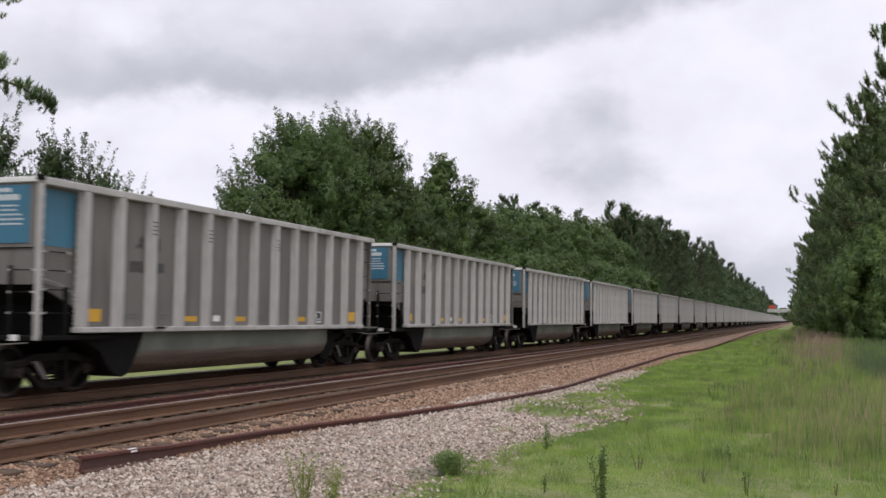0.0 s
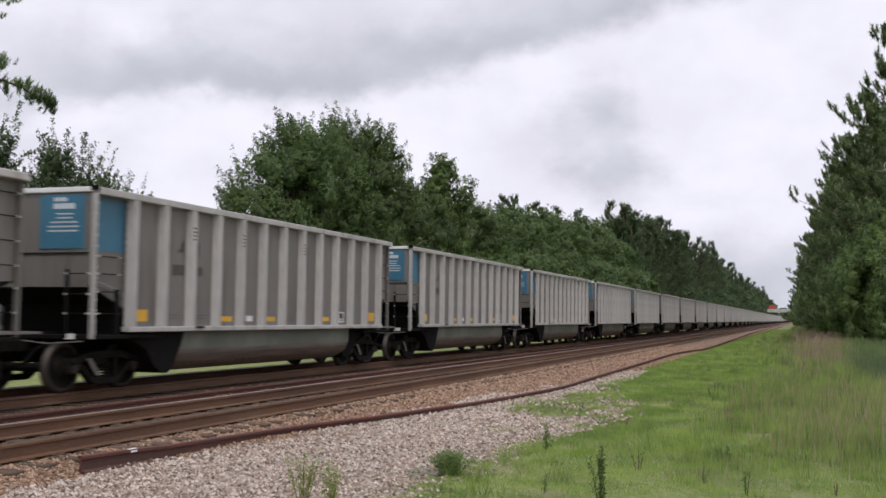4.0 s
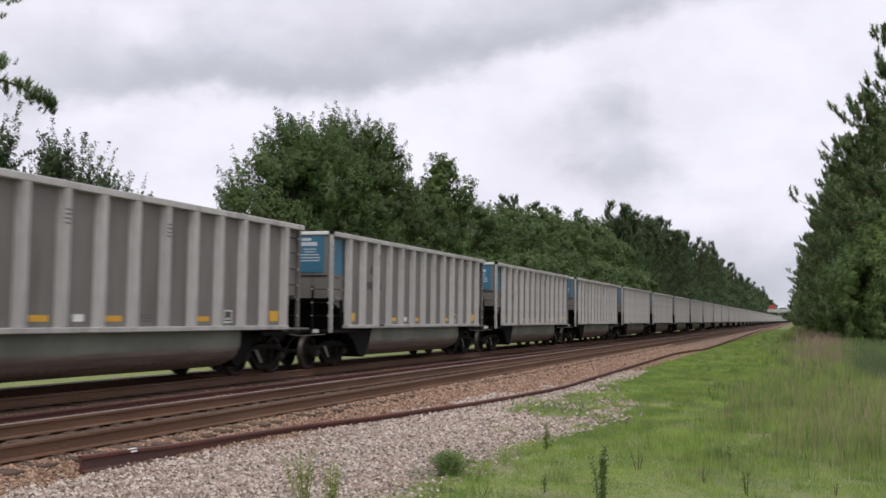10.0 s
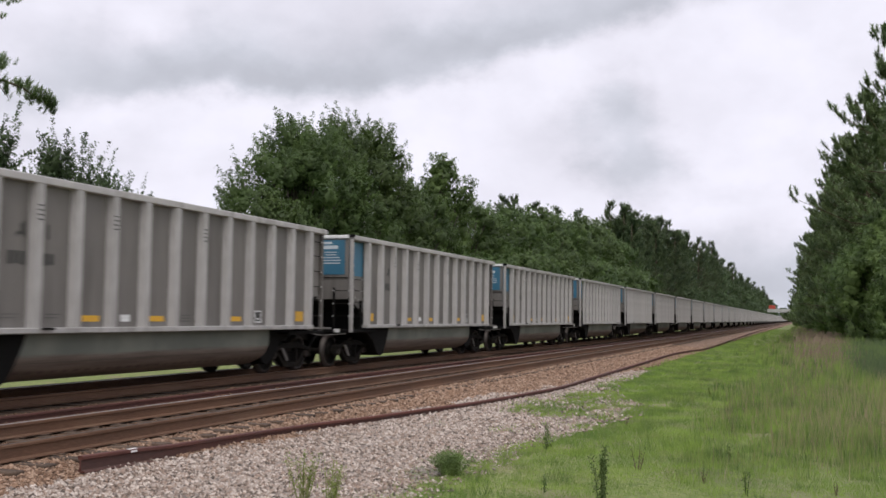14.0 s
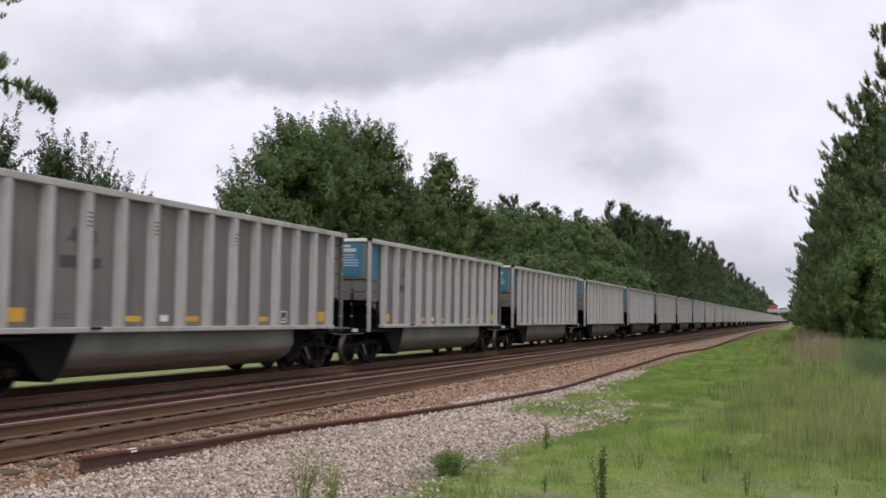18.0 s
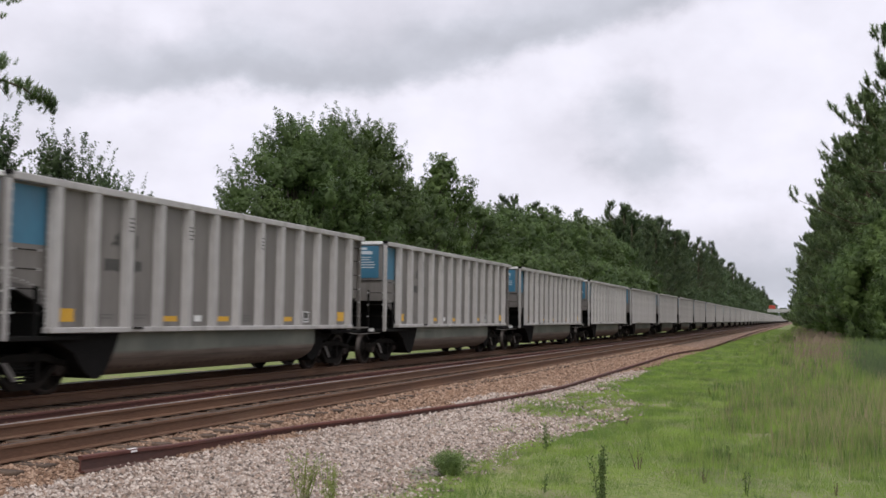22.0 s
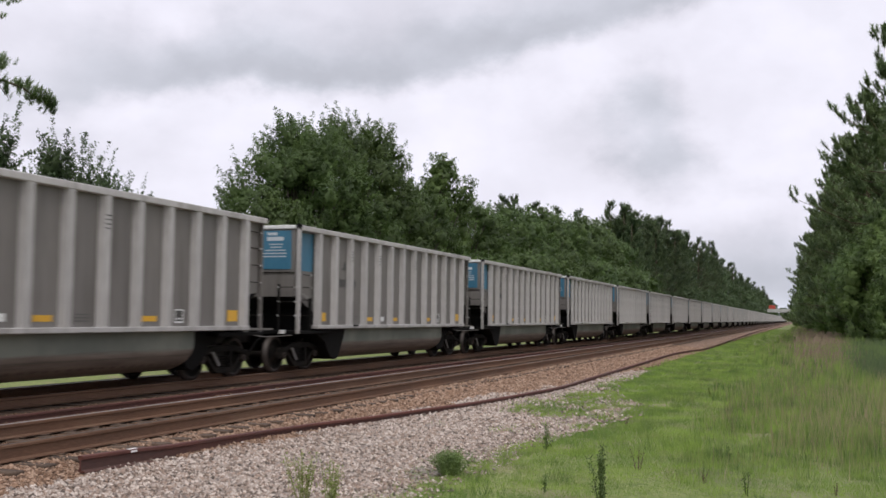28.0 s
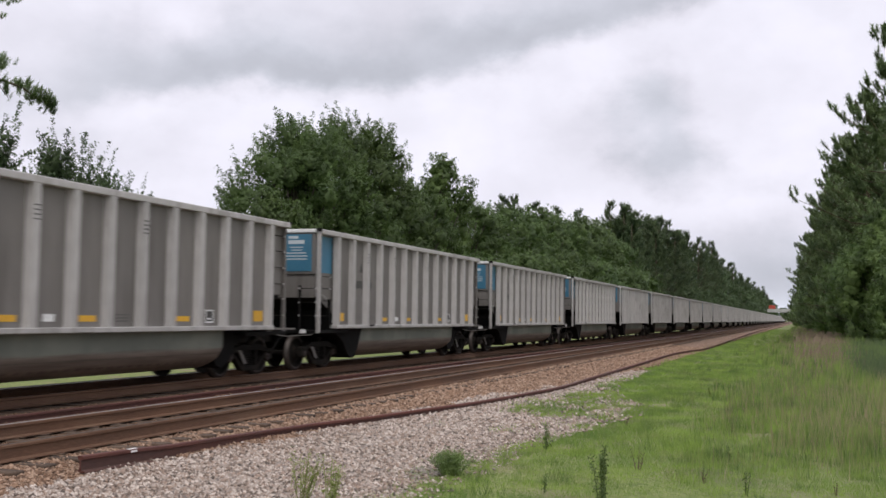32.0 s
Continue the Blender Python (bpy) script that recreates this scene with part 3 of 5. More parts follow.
def track(cx, label, singles_to, steel, treads):
    tr = thing("railway_track", label, "railway track", kind="structure")
    base = RAIL_TOP - 0.186
    for s, (tread, note) in zip((-0.755, 0.755), treads):
        rail = part("rail", rail_mesh("rail", [(cx + s, -60, base), (cx + s, 100, base), (cx + s, 1450, base)], steel), None, tr)
        part("running_surface", boxed(cx + s - 0.024, cx + s + 0.024, -60, 1450, RAIL_TOP + 0.001, RAIL_TOP + 0.004), tread, rail, note)
    me = bpy.data.meshes.new("tie")
    boxed(-1.3, 1.3, -0.11, 0.11, -0.16, 0, bevel=0.012).to_mesh(me)
    me.materials.append(TIE)
    rng = random.Random(11)
    y, k = -12.0, 0
    top = base - 0.018
    while y < singles_to:
        t = piece("tie", me, tr, (cx + rng.uniform(-0.05, 0.05), y, top + rng.uniform(-0.012, 0.004)), rz=rng.uniform(-0.012, 0.012))
        y += 0.53 + rng.uniform(-0.02, 0.02)
    shapes = []
    while y < 420:
        shapes.append(([(cx + a * 1.3, y + b * 0.11, top - 0.16 * c) for c in (0, 1) for a, b in ((-1, -1), (1, -1), (1, 1), (-1, 1))],
                       [(0, 1, 2, 3), (0, 4, 5, 1), (1, 5, 6, 2), (3, 7, 4, 0), (2, 6, 7, 3)]))
        y += 0.53
    far = part("ties", mesh_of("ties", *joined(shapes), TIE), None, tr)
    far["kind"] = "stuff"
    return tr


track(NEAR_X, "empty railway track with rusty rails on dark wooden ties", 120, RAIL_RUST,
      ((TREAD, "polished steel running surface"), (REFLECTION_TREAD, "running surface browned like a reflection of the train")))
track(FAR_X, "railway track under the moving coal train", 60, RAIL_RUST, ((TREAD, "polished steel running surface"), (REFLECTION_TREAD, "running surface browned like a reflection of the train")))


def spare_rail(name, label, path, material, lean=0.0, web=None):
    """A long loose rail; the path's points are joined by a smooth line."""
    pts = []
    for i in range(len(path) - 1):
        p0, p1, p2, p3 = (Vector(path[min(max(i + o, 0), len(path) - 1)]) for o in (-1, 0, 1, 2))
        for k in range(6):
            t = k / 6
            pts.append(tuple(0.5 * (2 * p1 + (p2 - p0) * t + (2 * p0 - 5 * p1 + 4 * p2 - p3) * t * t + (3 * p1 - p0 - 3 * p2 + p3) * t ** 3)))
    pts.append(tuple(path[-1]))
    ob = new(name, rail_mesh(name, pts, material, lean, web))
    return tagged(ob, label, "rail")


SPARE = spare_rail("loose_rail", "long bent red-rusted rail lying half buried in gravel",
                   [(x, y, z - 0.15) for x, y, z in ((-7.52, 9.72, 0.31), (-7.47, 10.6, 0.29), (-7.43, 11.4, 0.26), (-7.42, 12.7, 0.23), (-7.37, 14.1, 0.2), (-7.2, 15.2, 0.195),
                                                      (-6.97, 16.5, 0.18), (-6.72, 18.5, 0.16), (-6.37, 21, 0.14), (-6.05, 24.4, 0.13), (-5.88, 27, 0.13), (-5.94, 31, 0.14), (-6.0, 37, 0.15),
                                                      (-6.1, 45, 0.16), (-6.2, 56, 0.16), (-5.6, 69, 0.14), (-6.02, 101, 0.15), (-6.6, 167, 0.18), (-7.1, 300, 0.2), (-7.3, 600, 0.22))],
                   RED_RUST, web=GREY_RUST)
part("paint_mark", boxed(-7.434, -7.43, 10.52, 10.64, 0.29, 0.312), WHITE, SPARE, "white painted mark")
part("paint_mark", boxed(-7.49, -7.445, 10.5, 10.66, 0.3265, 0.3295), WHITE, SPARE, "white painted mark")
spare_rail("loose_rail", "straight red-rusted rail lying loose between the two tracks",
           [(-11.72, -20, 0.115), (-11.73, 20, 0.115), (-11.72, 60, 0.115), (-11.72, 200, 0.115), (-11.72, 500, 0.115)], RED_RUST)

# ---------------------------------------------------------------- the coal train
PITCH, HALF = 16.18, 7.23
TOP, SILL = 3.75, 1.105
RIBS = [-6.03 + i * 12.3 / 12 for i in range(13)]


def data(name, bm, material):
    me = bpy.data.meshes.new(name)
    bm.to_mesh(me)
    bm.free()
    me.materials.append(material)
    return me


def rib_mesh():
    """A hat-section side stake, standing 0.14 m proud of the sheet."""
    bm = prism(bmesh.new(), [(0, -0.135), (0.13, -0.085), (0.13, 0.085), (0, 0.135)], "z", SILL + 0.1, TOP - 0.13)
    return data("rib", bm, ALU)


def wheel_mesh():
    bm = lathe(bmesh.new(), [(-0.085, 0.11), (-0.085, 0.15), (-0.02, 0.19), (0.005, 0.34), (-0.06, 0.385), (-0.07, 0.40), (-0.065, 0.457), (0.04, 0.462), (0.065, 0.483), (0.075, 0.47), (0.075, 0.39), (0.03, 0.36), (0.02, 0.2), (0.05, 0.16), (0.05, 0.1)], sides=28)
    me = data("wheel", bm, WHEEL)
    me.materials.append(WHEEL_TREAD)
    me.materials.append(TRUCK)
    for p in me.polygons:
        c = p.center
        if math.hypot(c.y, c.z) < 0.37:
            p.material_index = 2
        if math.hypot(c.y, c.z) > 0.44 and abs(p.normal.x) < 0.5:
            p.material_index = 1
        p.use_smooth = len(p.vertices) == 4
    return me


def side_frame_mesh():
    """A cast three-piece truck side frame: arch, tension bar, columns and pedestals."""
    bm = bmesh.new()
    prism(bm, [(-0.98, 0.6), (-0.5, 0.75), (0.5, 0.75), (0.98, 0.6), (0.98, 0.5), (0.45, 0.61), (-0.45, 0.61), (-0.98, 0.5)], "x", -0.085, 0.085)
    prism(bm, [(-0.82, 0.53), (-0.45, 0.19), (-0.32, 0.13), (0.32, 0.13), (0.45, 0.19), (0.82, 0.53), (0.7, 0.53), (0.36, 0.25), (-0.36, 0.25), (-0.7, 0.53)], "x", -0.08, 0.08)
    for e in (-1, 1):
        box(bm, -0.075, 0.075, *sorted((e * 0.25, e * 0.35)), 0.22, 0.63)
        box(bm, -0.1, 0.1, *sorted((e * 0.74, e * 1.05)), 0.54, 0.63)
        box(bm, -0.08, 0.08, *sorted((e * 1.02, e * 1.1)), 0.36, 0.6)
    bmesh.ops.bevel(bm, geom=bm.edges[:], offset=0.012, segments=1, affect="EDGES")
    return data("side_frame", bm, TRUCK)


def spring_mesh():
    shapes = []
    for k in (-0.16, 0, 0.16):
        for ring in range(5):
            z = 0.26 + ring * 0.055
            shapes.append(tube([(0, k, z), (0, k, z + 0.03)], [0.065, 0.065], 8))
    return mesh_of("spring", *joined(shapes), TRUCK)


def half_arch(z_post, z_rib):
    return [(-HALF + 0.05, z_post), (-6.75, z_post - 0.04), (-6.4, z_post - 0.14), (-6.1, z_rib)]


def tub_mesh(s):
    """One of the twin round-bottomed tubs that hang between the trucks."""
    out = []
    for i in range(9):
        t = math.pi * 0.5 * i / 8
        out.append((s * (0.72 + 0.66 * math.cos(t)), 0.72 - 0.46 * math.sin(t)))
    outline = [(s * 1.38, 1.12)] + out + [(s * 0.36, 0.26), (s * 0.36, 1.12)]
    bm = bmesh.new()
    rings = []
    for y, k in ((-4.55, 1.0), (-4.3, 1.0), (-1.5, 1.0), (1.5, 1.0), (4.2, 1.0), (4.38, 0.93), (4.5, 0.75), (4.58, 0.4), (4.6, 0.1)):
        rings.append([bm.verts.new((x if abs(x) < 0.5 else s * (0.36 + (abs(x) - 0.36) * (0.86 + 0.14 * k)), y, 1.12 - (1.12 - z) * (0.3 + 0.7 * k))) for x, z in outline])
    m = len(outline)
    for r0, r1 in zip(rings, rings[1:]):
        for i in range(m):
            f = bm.faces.new((r0[i], r0[(i + 1) % m], r1[(i + 1) % m], r1[i]))
            f.smooth = 0 < i < 9
    bm.faces.new(rings[0])
    bm.faces.new(rings[-1])
    bmesh.ops.recalc_face_normals(bm, faces=bm.faces[:])
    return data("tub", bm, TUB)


def bars(x, rows):
    """Thin raised bars on a side: rows of y0, y1, z0, z1."""
    bm = bmesh.new()
    for y0, y1, z0, z1 in rows:
        box(bm, x, x + 0.004, y0, y1, z0, z1)
    return bm


def coal_car(name, detail):
    """An aluminium bathtub gondola, its origin on the rail heads in the middle; the end at -y carries the blue panels, +x is the side with the marks."""
    car = thing(name, "bare aluminium coal gondola with ribbed sides and blue end panels", "railway car", "coal cars of the train")
    # sides
    for s in (1, -1):
        a, b = sorted((s * 1.44, s * 1.46))
        part("side_sheet", boxed(a, b, -6.15, 6.4, SILL + 0.05, TOP - 0.1), ALU_SHEET, car, "dusty grey side sheet, darkened for shade between the ribs")
        a, b = sorted((s * 1.42, s * 1.595))
        part("top_chord", boxed(a, b, -HALF + 0.06, HALF - 0.03, TOP - 0.135, TOP, bevel=0.015), ALU, car)
        a, b = sorted((s * 1.40, s * 1.60))
        part("side_sill", boxed(a, b, -6.17, 6.42, SILL, SILL + 0.1, bevel=0.012), ALU, car)
        if detail and s > 0:
            me = rib_mesh()
            for y in RIBS:
                piece("rib", me, car, (1.46, y, 0))
        else:
            bm = bmesh.new()
            for y in RIBS:
                prism(bm, [(s * 1.46, y - 0.135), (s * 1.59, y - 0.085), (s * 1.59, y + 0.085), (s * 1.46, y + 0.135)], "z", SILL + 0.1, TOP - 0.13)
            part("side_ribs", bm, ALU, car)["kind"] = "stuff"
    # ends
    for e in (-1, 1):
        back = 0.0 if e < 0 else 0.06
        yo = e * (HALF - 0.06 - back)
        a, b = sorted((yo - e * 0.03, yo))
        part("end_sheet", boxed(-1.38, 1.38, a, b, 1.93, TOP - 0.09), ALU_SHEET, car)
        a, b = sorted((e * (HALF - 0.13), e * HALF))
        if detail or e < 0:
            part("end_chord", boxed(-1.42, 1.42, a, b, TOP - 0.09, TOP + 0.005, bevel=0.012), WHITE if e < 0 else ALU, car)
        for s in (1, -1):
            c, d = sorted((s * (1.47 if e < 0 else 1.41), s * (1.57 if e < 0 else 1.5)))
            a, b = sorted((e * (HALF - 0.075 - back), e * (HALF + 0.005 - back)))
            if detail or s > 0:
                part("corner_post", boxed(c, d, a, b, 0.99, TOP - 0.125, bevel=0.012), ALU if e < 0 else ALU_SHEET, car)
            # recessed end panel of the side, with its arched lower edge
            outline = [(e * max(-y - back, 6.1), z) for y, z in half_arch(1.98, 1.7)] + [(e * 6.1, TOP - 0.13), (e * (HALF - 0.05 - back), TOP - 0.13)]
            c, d = sorted((s * 1.39, s * 1.41))
            if detail or s > 0:
                part("end_side_panel", prism(bmesh.new(), outline, "x", c, d), ALU_SHEET, car)
            if e < 0 and s > 0:
                c, d = sorted((s * 1.41, s * 1.414))
                part("blue_side_panel", boxed(c, d, -HALF + 0.12, -6.17, 2.6, TOP - 0.17), BLUE, car, "blue painted panel")
        # sloping floor sheet over the truck and the end platform
        lo, hi = e * 4.9, e * (HALF - 0.08)
        part("slope_sheet", prism(bmesh.new(), [(hi, 1.99), (hi, 1.97), (lo, 1.05), (lo, 1.09)], "x", -1.37, 1.37), BLACK_STEEL, car, "black sloping end sheet")
        a, b = sorted((e * 5.2, e * (HALF - 0.02)))
        if detail:
            part("end_platform", boxed(-1.52, 1.52, a, b, 0.98, 1.06, bevel=0.01), BLACK_STEEL, car)
        if detail:
            part("bulkhead", boxed(-1.3, 1.3, *sorted((e * 6.2, e * 6.24)), 1.06, 1.62), BLACK_STEEL, car)
            a, b = sorted((e * (HALF - 0.3), e * (HALF + 0.62)))
            cp = part("coupler", boxed(-0.1, 0.1, a, b, 0.74, 0.96, bevel=0.02), TRUCK, car)
            a, b = sorted((e * (HALF + 0.6), e * (HALF + 0.86)))
            part("knuckle", boxed(-0.16, 0.14, a, b, 0.7, 1.0, bevel=0.04), TRUCK, cp)
            part("corner_cap", boxed(1.45, 1.6, *sorted((e * (HALF - 0.06), e * (HALF + 0.02))), TOP - 0.06, TOP + 0.02, bevel=0.01), BLACK_STEEL, car, "black corner cap")
    # blue end panel with its pale writing, too small to read
    fy = -HALF + 0.06
    panel = part("end_panel", boxed(0.31, 1.3, fy - 0.03, fy - 0.014, 2.63, TOP - 0.13), BLUE, car, "blue painted end panel with white lettering")
    if detail:
        part("panel_frame", boxed(-1.41, 1.41, fy - 0.012, fy - 0.003, 2.56, TOP - 0.095), ALU_SHEET, car)
    if detail:
        part("ledge", boxed(-1.41, 1.41, fy - 0.03, fy - 0.012, 2.542, 2.56), BLACK_STEEL, car)
        for rows in (((0.62, 0.9, 3.5, 3.57),), ((0.61, 1.08, 3.36, 3.46),), ((0.67, 1.05, 3.255, 3.28), (0.69, 1.03, 3.18, 3.205)),
                     ((0.56, 1.14, 3.1, 3.128), (0.5, 1.17, 3.02, 3.048), (0.5, 1.15, 2.94, 2.968))):
            bm = bmesh.new()
            for x0, x1, z0, z1 in rows:
                box(bm, x0, x1, fy - 0.034, fy - 0.03, z0, z1)
            part("lettering", bm, PALE_MARK, panel, "white painted lettering")["kind"] = "stuff"
    # body below the sills
    part("center_sill", boxed(-0.33, 0.33, -HALF + 0.2, HALF - 0.2, 0.72, 1.1), BLACK_STEEL, car)
    for s in (1, -1) if detail else (1,):
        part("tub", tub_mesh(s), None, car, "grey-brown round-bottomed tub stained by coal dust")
        for e in (-1, 1):
            if e < 0 or detail:
                part("floor_hood", prism(bmesh.new(), [(e * 6.1, 1.09), (e * 4.0, 1.09), (e * 4.12, 0.82), (e * 4.3, 0.52), (e * 4.45, 0.33), (e * 4.62, 0.26), (e * 4.8, 0.29), (e * 5.0, 0.4), (e * 5.16, 0.56), (e * 5.3, 0.75)],
                                         "x", *sorted((s * 0.4, s * (1.392 if e < 0 else 1.2)))), BLACK_STEEL, car, "black end of the tub")
    # trucks
    frame_me, spring_me = side_frame_mesh(), spring_mesh()
    cap_me = data("bearing", lathe(bmesh.new(), [(-0.12, 0.12), (0.03, 0.12), (0.06, 0.1), (0.06, 0.045), (0.085, 0.04)], sides=12), WHEEL)
    wheel_me = wheel_mesh()
    axle_me = data("axle", lathe(bmesh.new(), [(-1.0, 0.07), (-0.8, 0.08), (0, 0.075), (0.8, 0.08), (1.0, 0.07)], sides=10), TRUCK)
    if not detail:
        bm = bmesh.new()
        for s in (-0.76, 0.76):
            lathe(bm, [(s - 0.065, 0.42), (s - 0.06, 0.457), (s + 0.06, 0.457), (s + 0.065, 0.42)], sides=14)
        axle_me = data("wheelset", bm, WHEEL)
    for c in (-6.17, 6.17):
        tr = part("truck", boxed(-1.02, 1.02, c - 0.2, c + 0.2, 0.5, 0.72, bevel=0.03), TRUCK, car)
        for s in (1, -1):
            if detail or s > 0:
                piece("side_frame", frame_me, tr, (s * 1.03, c, 0))
        if detail:
            piece("spring", spring_me, tr, (1.03, c, 0))["kind"] = "stuff"
            part("brake_beam", boxed(-0.95, 0.95, c - 0.5, c - 0.42, 0.34, 0.44, bevel=0.02), TRUCK, tr)
            # paler bar laid along the side frame's diagonal to show it lit
            bm = bmesh.new()
            prism(bm, [(c - 0.62, 0.62), (c - 0.5, 0.62), (c - 0.22, 0.3), (c - 0.34, 0.3)], "x", 1.115, 1.14)
            part("brake_rod", bm, ALU_SHEET, tr, "pale grey bar for the lit frame diagonal")
            for a in (-0.89, 0.89):
                piece("bearing", cap_me, tr, (1.04, c + a, 0.457))
        for a in (-0.89, 0.89):
            ws = part("wheelset", axle_me, None, car)
            ws.location = (0, c + a, 0.457)
            if detail:
                for s in (1, -1):
                    piece("wheel", wheel_me, ws, (s * 0.76, 0, 0), rz=math.pi if s > 0 else 0)
    if not detail:
        return car
    # ladders and grab irons on the marked side and the blue end, held by pale brackets
    def rung_mesh(half, axis):
        me = mesh_of("rung", *joined([tube([tuple(-half * u for u in axis), tuple(half * u for u in axis)], [0.011, 0.011], 6)]), TRUCK)
        bm = bmesh.new()
        bm.from_mesh(me)
        count = len(bm.faces)
        for e in (-half, half):
            x, y = e * axis[0], e * axis[1]
            box(bm, x - 0.024, x + 0.016, y - 0.024, y + 0.024, -0.018, 0.018)
        for i, fc in enumerate(bm.faces):
            fc.material_index = int(i >= count)
        bm.to_mesh(me)
        bm.free()
        me.materials.append(BRIGHT)
        return me
    rung, end_rung = rung_mesh(0.3, (0, 1, 0)), rung_mesh(0.24, (1, 0, 0))
    for y, zs in ((-6.68, (2.5, 2.18, 1.85, 1.45)), (6.78, (3.4, 3.02, 2.62, 2.22, 1.85, 1.45))):
        for z in zs:
            piece("rung", rung, car, (1.47, y, z), "thin grab iron")
    for z in (2.17, 1.8, 1.45):
        piece("rung", end_rung, car, (1.24, -HALF - 0.03, z), "thin grab iron")
    part("ladder_rail", boxed(0.98, 1.03, -HALF - 0.05, -HALF - 0.01, 1.0, 2.25), BLACK_STEEL, car)
    part("ladder_rail", boxed(1.44, 1.5, -6.45, -6.38, 1.0, 1.9), BLACK_STEEL, car)
    # bolt rows on the corner post and the first stake, and along the arched panel edge
    bm = bmesh.new()
    for k in range(13):
        z = 1.1 + k * 0.195
        box(bm, 1.57, 1.58, -HALF + 0.04, -HALF + 0.07, z, z + 0.03)
        box(bm, 1.54, 1.56, -HALF - 0.005, -HALF + 0.006, z, z + 0.03)
    part("post_bolts", bm, BRIGHT, car, "pale bolt heads")["kind"] = "stuff"
    bm = bmesh.new()
    for k in range(26):
        z = SILL + 0.16 + k * (0.07 if k < 8 else 0.14) - (0.56 if k >= 8 else 0)
        box(bm, 1.462, 1.471, RIBS[0] - 0.168, RIBS[0] - 0.142, z, z + 0.022)
    part("stake_bolts", bm, BRIGHT, car, "pale bolt heads")["kind"] = "stuff"
    bm = bmesh.new()
    for (y0, z0), (y1, z1) in zip(half_arch(1.98, 1.7), half_arch(1.98, 1.7)[1:]):
        for k in range(3):
            y, z = y0 + (y1 - y0) * (k + 0.5) / 3, z0 + (z1 - z0) * (k + 0.5) / 3 + 0.07
            box(bm, 1.41, 1.418, y - 0.013, y + 0.013, z - 0.013, z + 0.013)
    part("arch_bolts", bm, BRIGHT, car, "pale bolt heads")["kind"] = "stuff"
    # air hose and cut lever below the blue end
    part("air_hose", mesh_of("air_hose", *tube([(0.45, -HALF + 0.1, 0.86), (0.46, -HALF - 0.15, 0.8), (0.42, -HALF - 0.4, 0.55), (0.25, -HALF - 0.62, 0.5)], [0.03, 0.03, 0.028, 0.028], 6), BLACK_STEEL), None, car)
    part("cut_lever", mesh_of("cut_lever", *tube([(1.4, -HALF - 0.05, 0.95), (0.7, -HALF - 0.12, 0.9), (0.15, -HALF - 0.4, 0.98)], [0.014, 0.014, 0.014], 6), ALU_SHEET), None, car, "grey steel lever")
    part("end_step", boxed(0.7, 1.52, 6.45, HALF + 0.45, 1.1, 1.14), ALU_SHEET, car, "grey steel end step")
    part("step_plate", boxed(1.42, 1.45, 6.36, 6.62, 1.06, 1.78), ALU_SHEET, car)
    part("end_plate", boxed(0.98, 1.2, -HALF - 0.035, -HALF - 0.02, 0.985, 1.085), WHITE, car, "small white plate")
    # hooks and drain lugs along the sill
    for i in (2,):
        part("sill_lug", boxed(1.595, 1.63, RIBS[i] + 0.1, RIBS[i] + 0.4, SILL + 0.06, SILL + 0.1), BLACK_STEEL, car)
    # side marks
    def bay(i):
        return (RIBS[i] + RIBS[i + 1]) / 2
    z = SILL + 0.2
    for i, o, w, h in ((0, -0.13, 0.22, 0.23), (3, 0, 0.24, 0.11), (5, 0, 0.24, 0.11), (8, 0, 0.24, 0.11), (11, 0.1, 0.22, 0.25)):
        part("reflector", bars(1.461, [(bay(i) + o - w, bay(i) + o + w, z, z + h)]), YELLOW, car, "yellow reflective sticker")
    part("data_plate", bars(1.461, [(bay(4) - 0.14, bay(4) + 0.14, z, z + 0.13)]), WHITE, car, "small white data plate")
    pl = part("placard", bars(1.461, [(bay(9) - 0.15, bay(9) + 0.15, z - 0.02, z + 0.24)]), MARK, car, "dark placard in a white frame")
    part("placard_bar", bars(1.466, [(bay(9) - 0.16, bay(9) + 0.16, z - 0.03, z), (bay(9) - 0.16, bay(9) + 0.16, z + 0.225, z + 0.25), (bay(9) - 0.16, bay(9) - 0.13, z, z + 0.225), (bay(9) + 0.13, bay(9) + 0.16, z, z + 0.225), (bay(9) - 0.07, bay(9) + 0.07, z + 0.04, z + 0.075)]), WHITE, pl, "white bars")["kind"] = "stuff"
    for i in (1, 2):
        b = bay(i)
        if i == 1:
            up = [(b + 0.08, b + 0.12, 2.7, 2.76), (b + 0.1, b + 0.3, 2.74, 2.79), (b + 0.18, b + 0.24, 2.79, 2.92), (b + 0.25, b + 0.31, 2.7, 2.97)]
            low = [(b - 0.1 + k * 0.15, b + 0.02 + k * 0.15, 2.24 + (k % 2) * 0.02, 2.47) for k in range(3)]
        else:
            up = [(b - 0.2, b - 0.14, 2.7, 2.96)]
            low = [(b - 0.28 + k * 0.15, b - 0.16 + k * 0.15, 2.25 + (k % 2) * 0.02, 2.46) for k in range(2)]
        part("reporting_mark", bars(1.461, up), MARK, car, "dark faded lettering")["kind"] = "stuff"
        part("reporting_mark", bars(1.461, low), MARK, car, "dark faded number bars")["kind"] = "stuff"
        part("reporting_mark", bars(1.461, [(b - 0.2, b + 0.2, 1.42, 1.44), (b - 0.2, b + 0.14, 1.36, 1.38)]), FAINT_MARK, car, "faint grey lettering")["kind"] = "stuff"
    part("reporting_mark", bars(1.461, [(bay(6) - 0.2, bay(6) + 0.2, 1.3 + k * 0.06, 1.325 + k * 0.06) for k in range(3)]), FAINT_MARK, car, "dark faded lettering")["kind"] = "stuff"
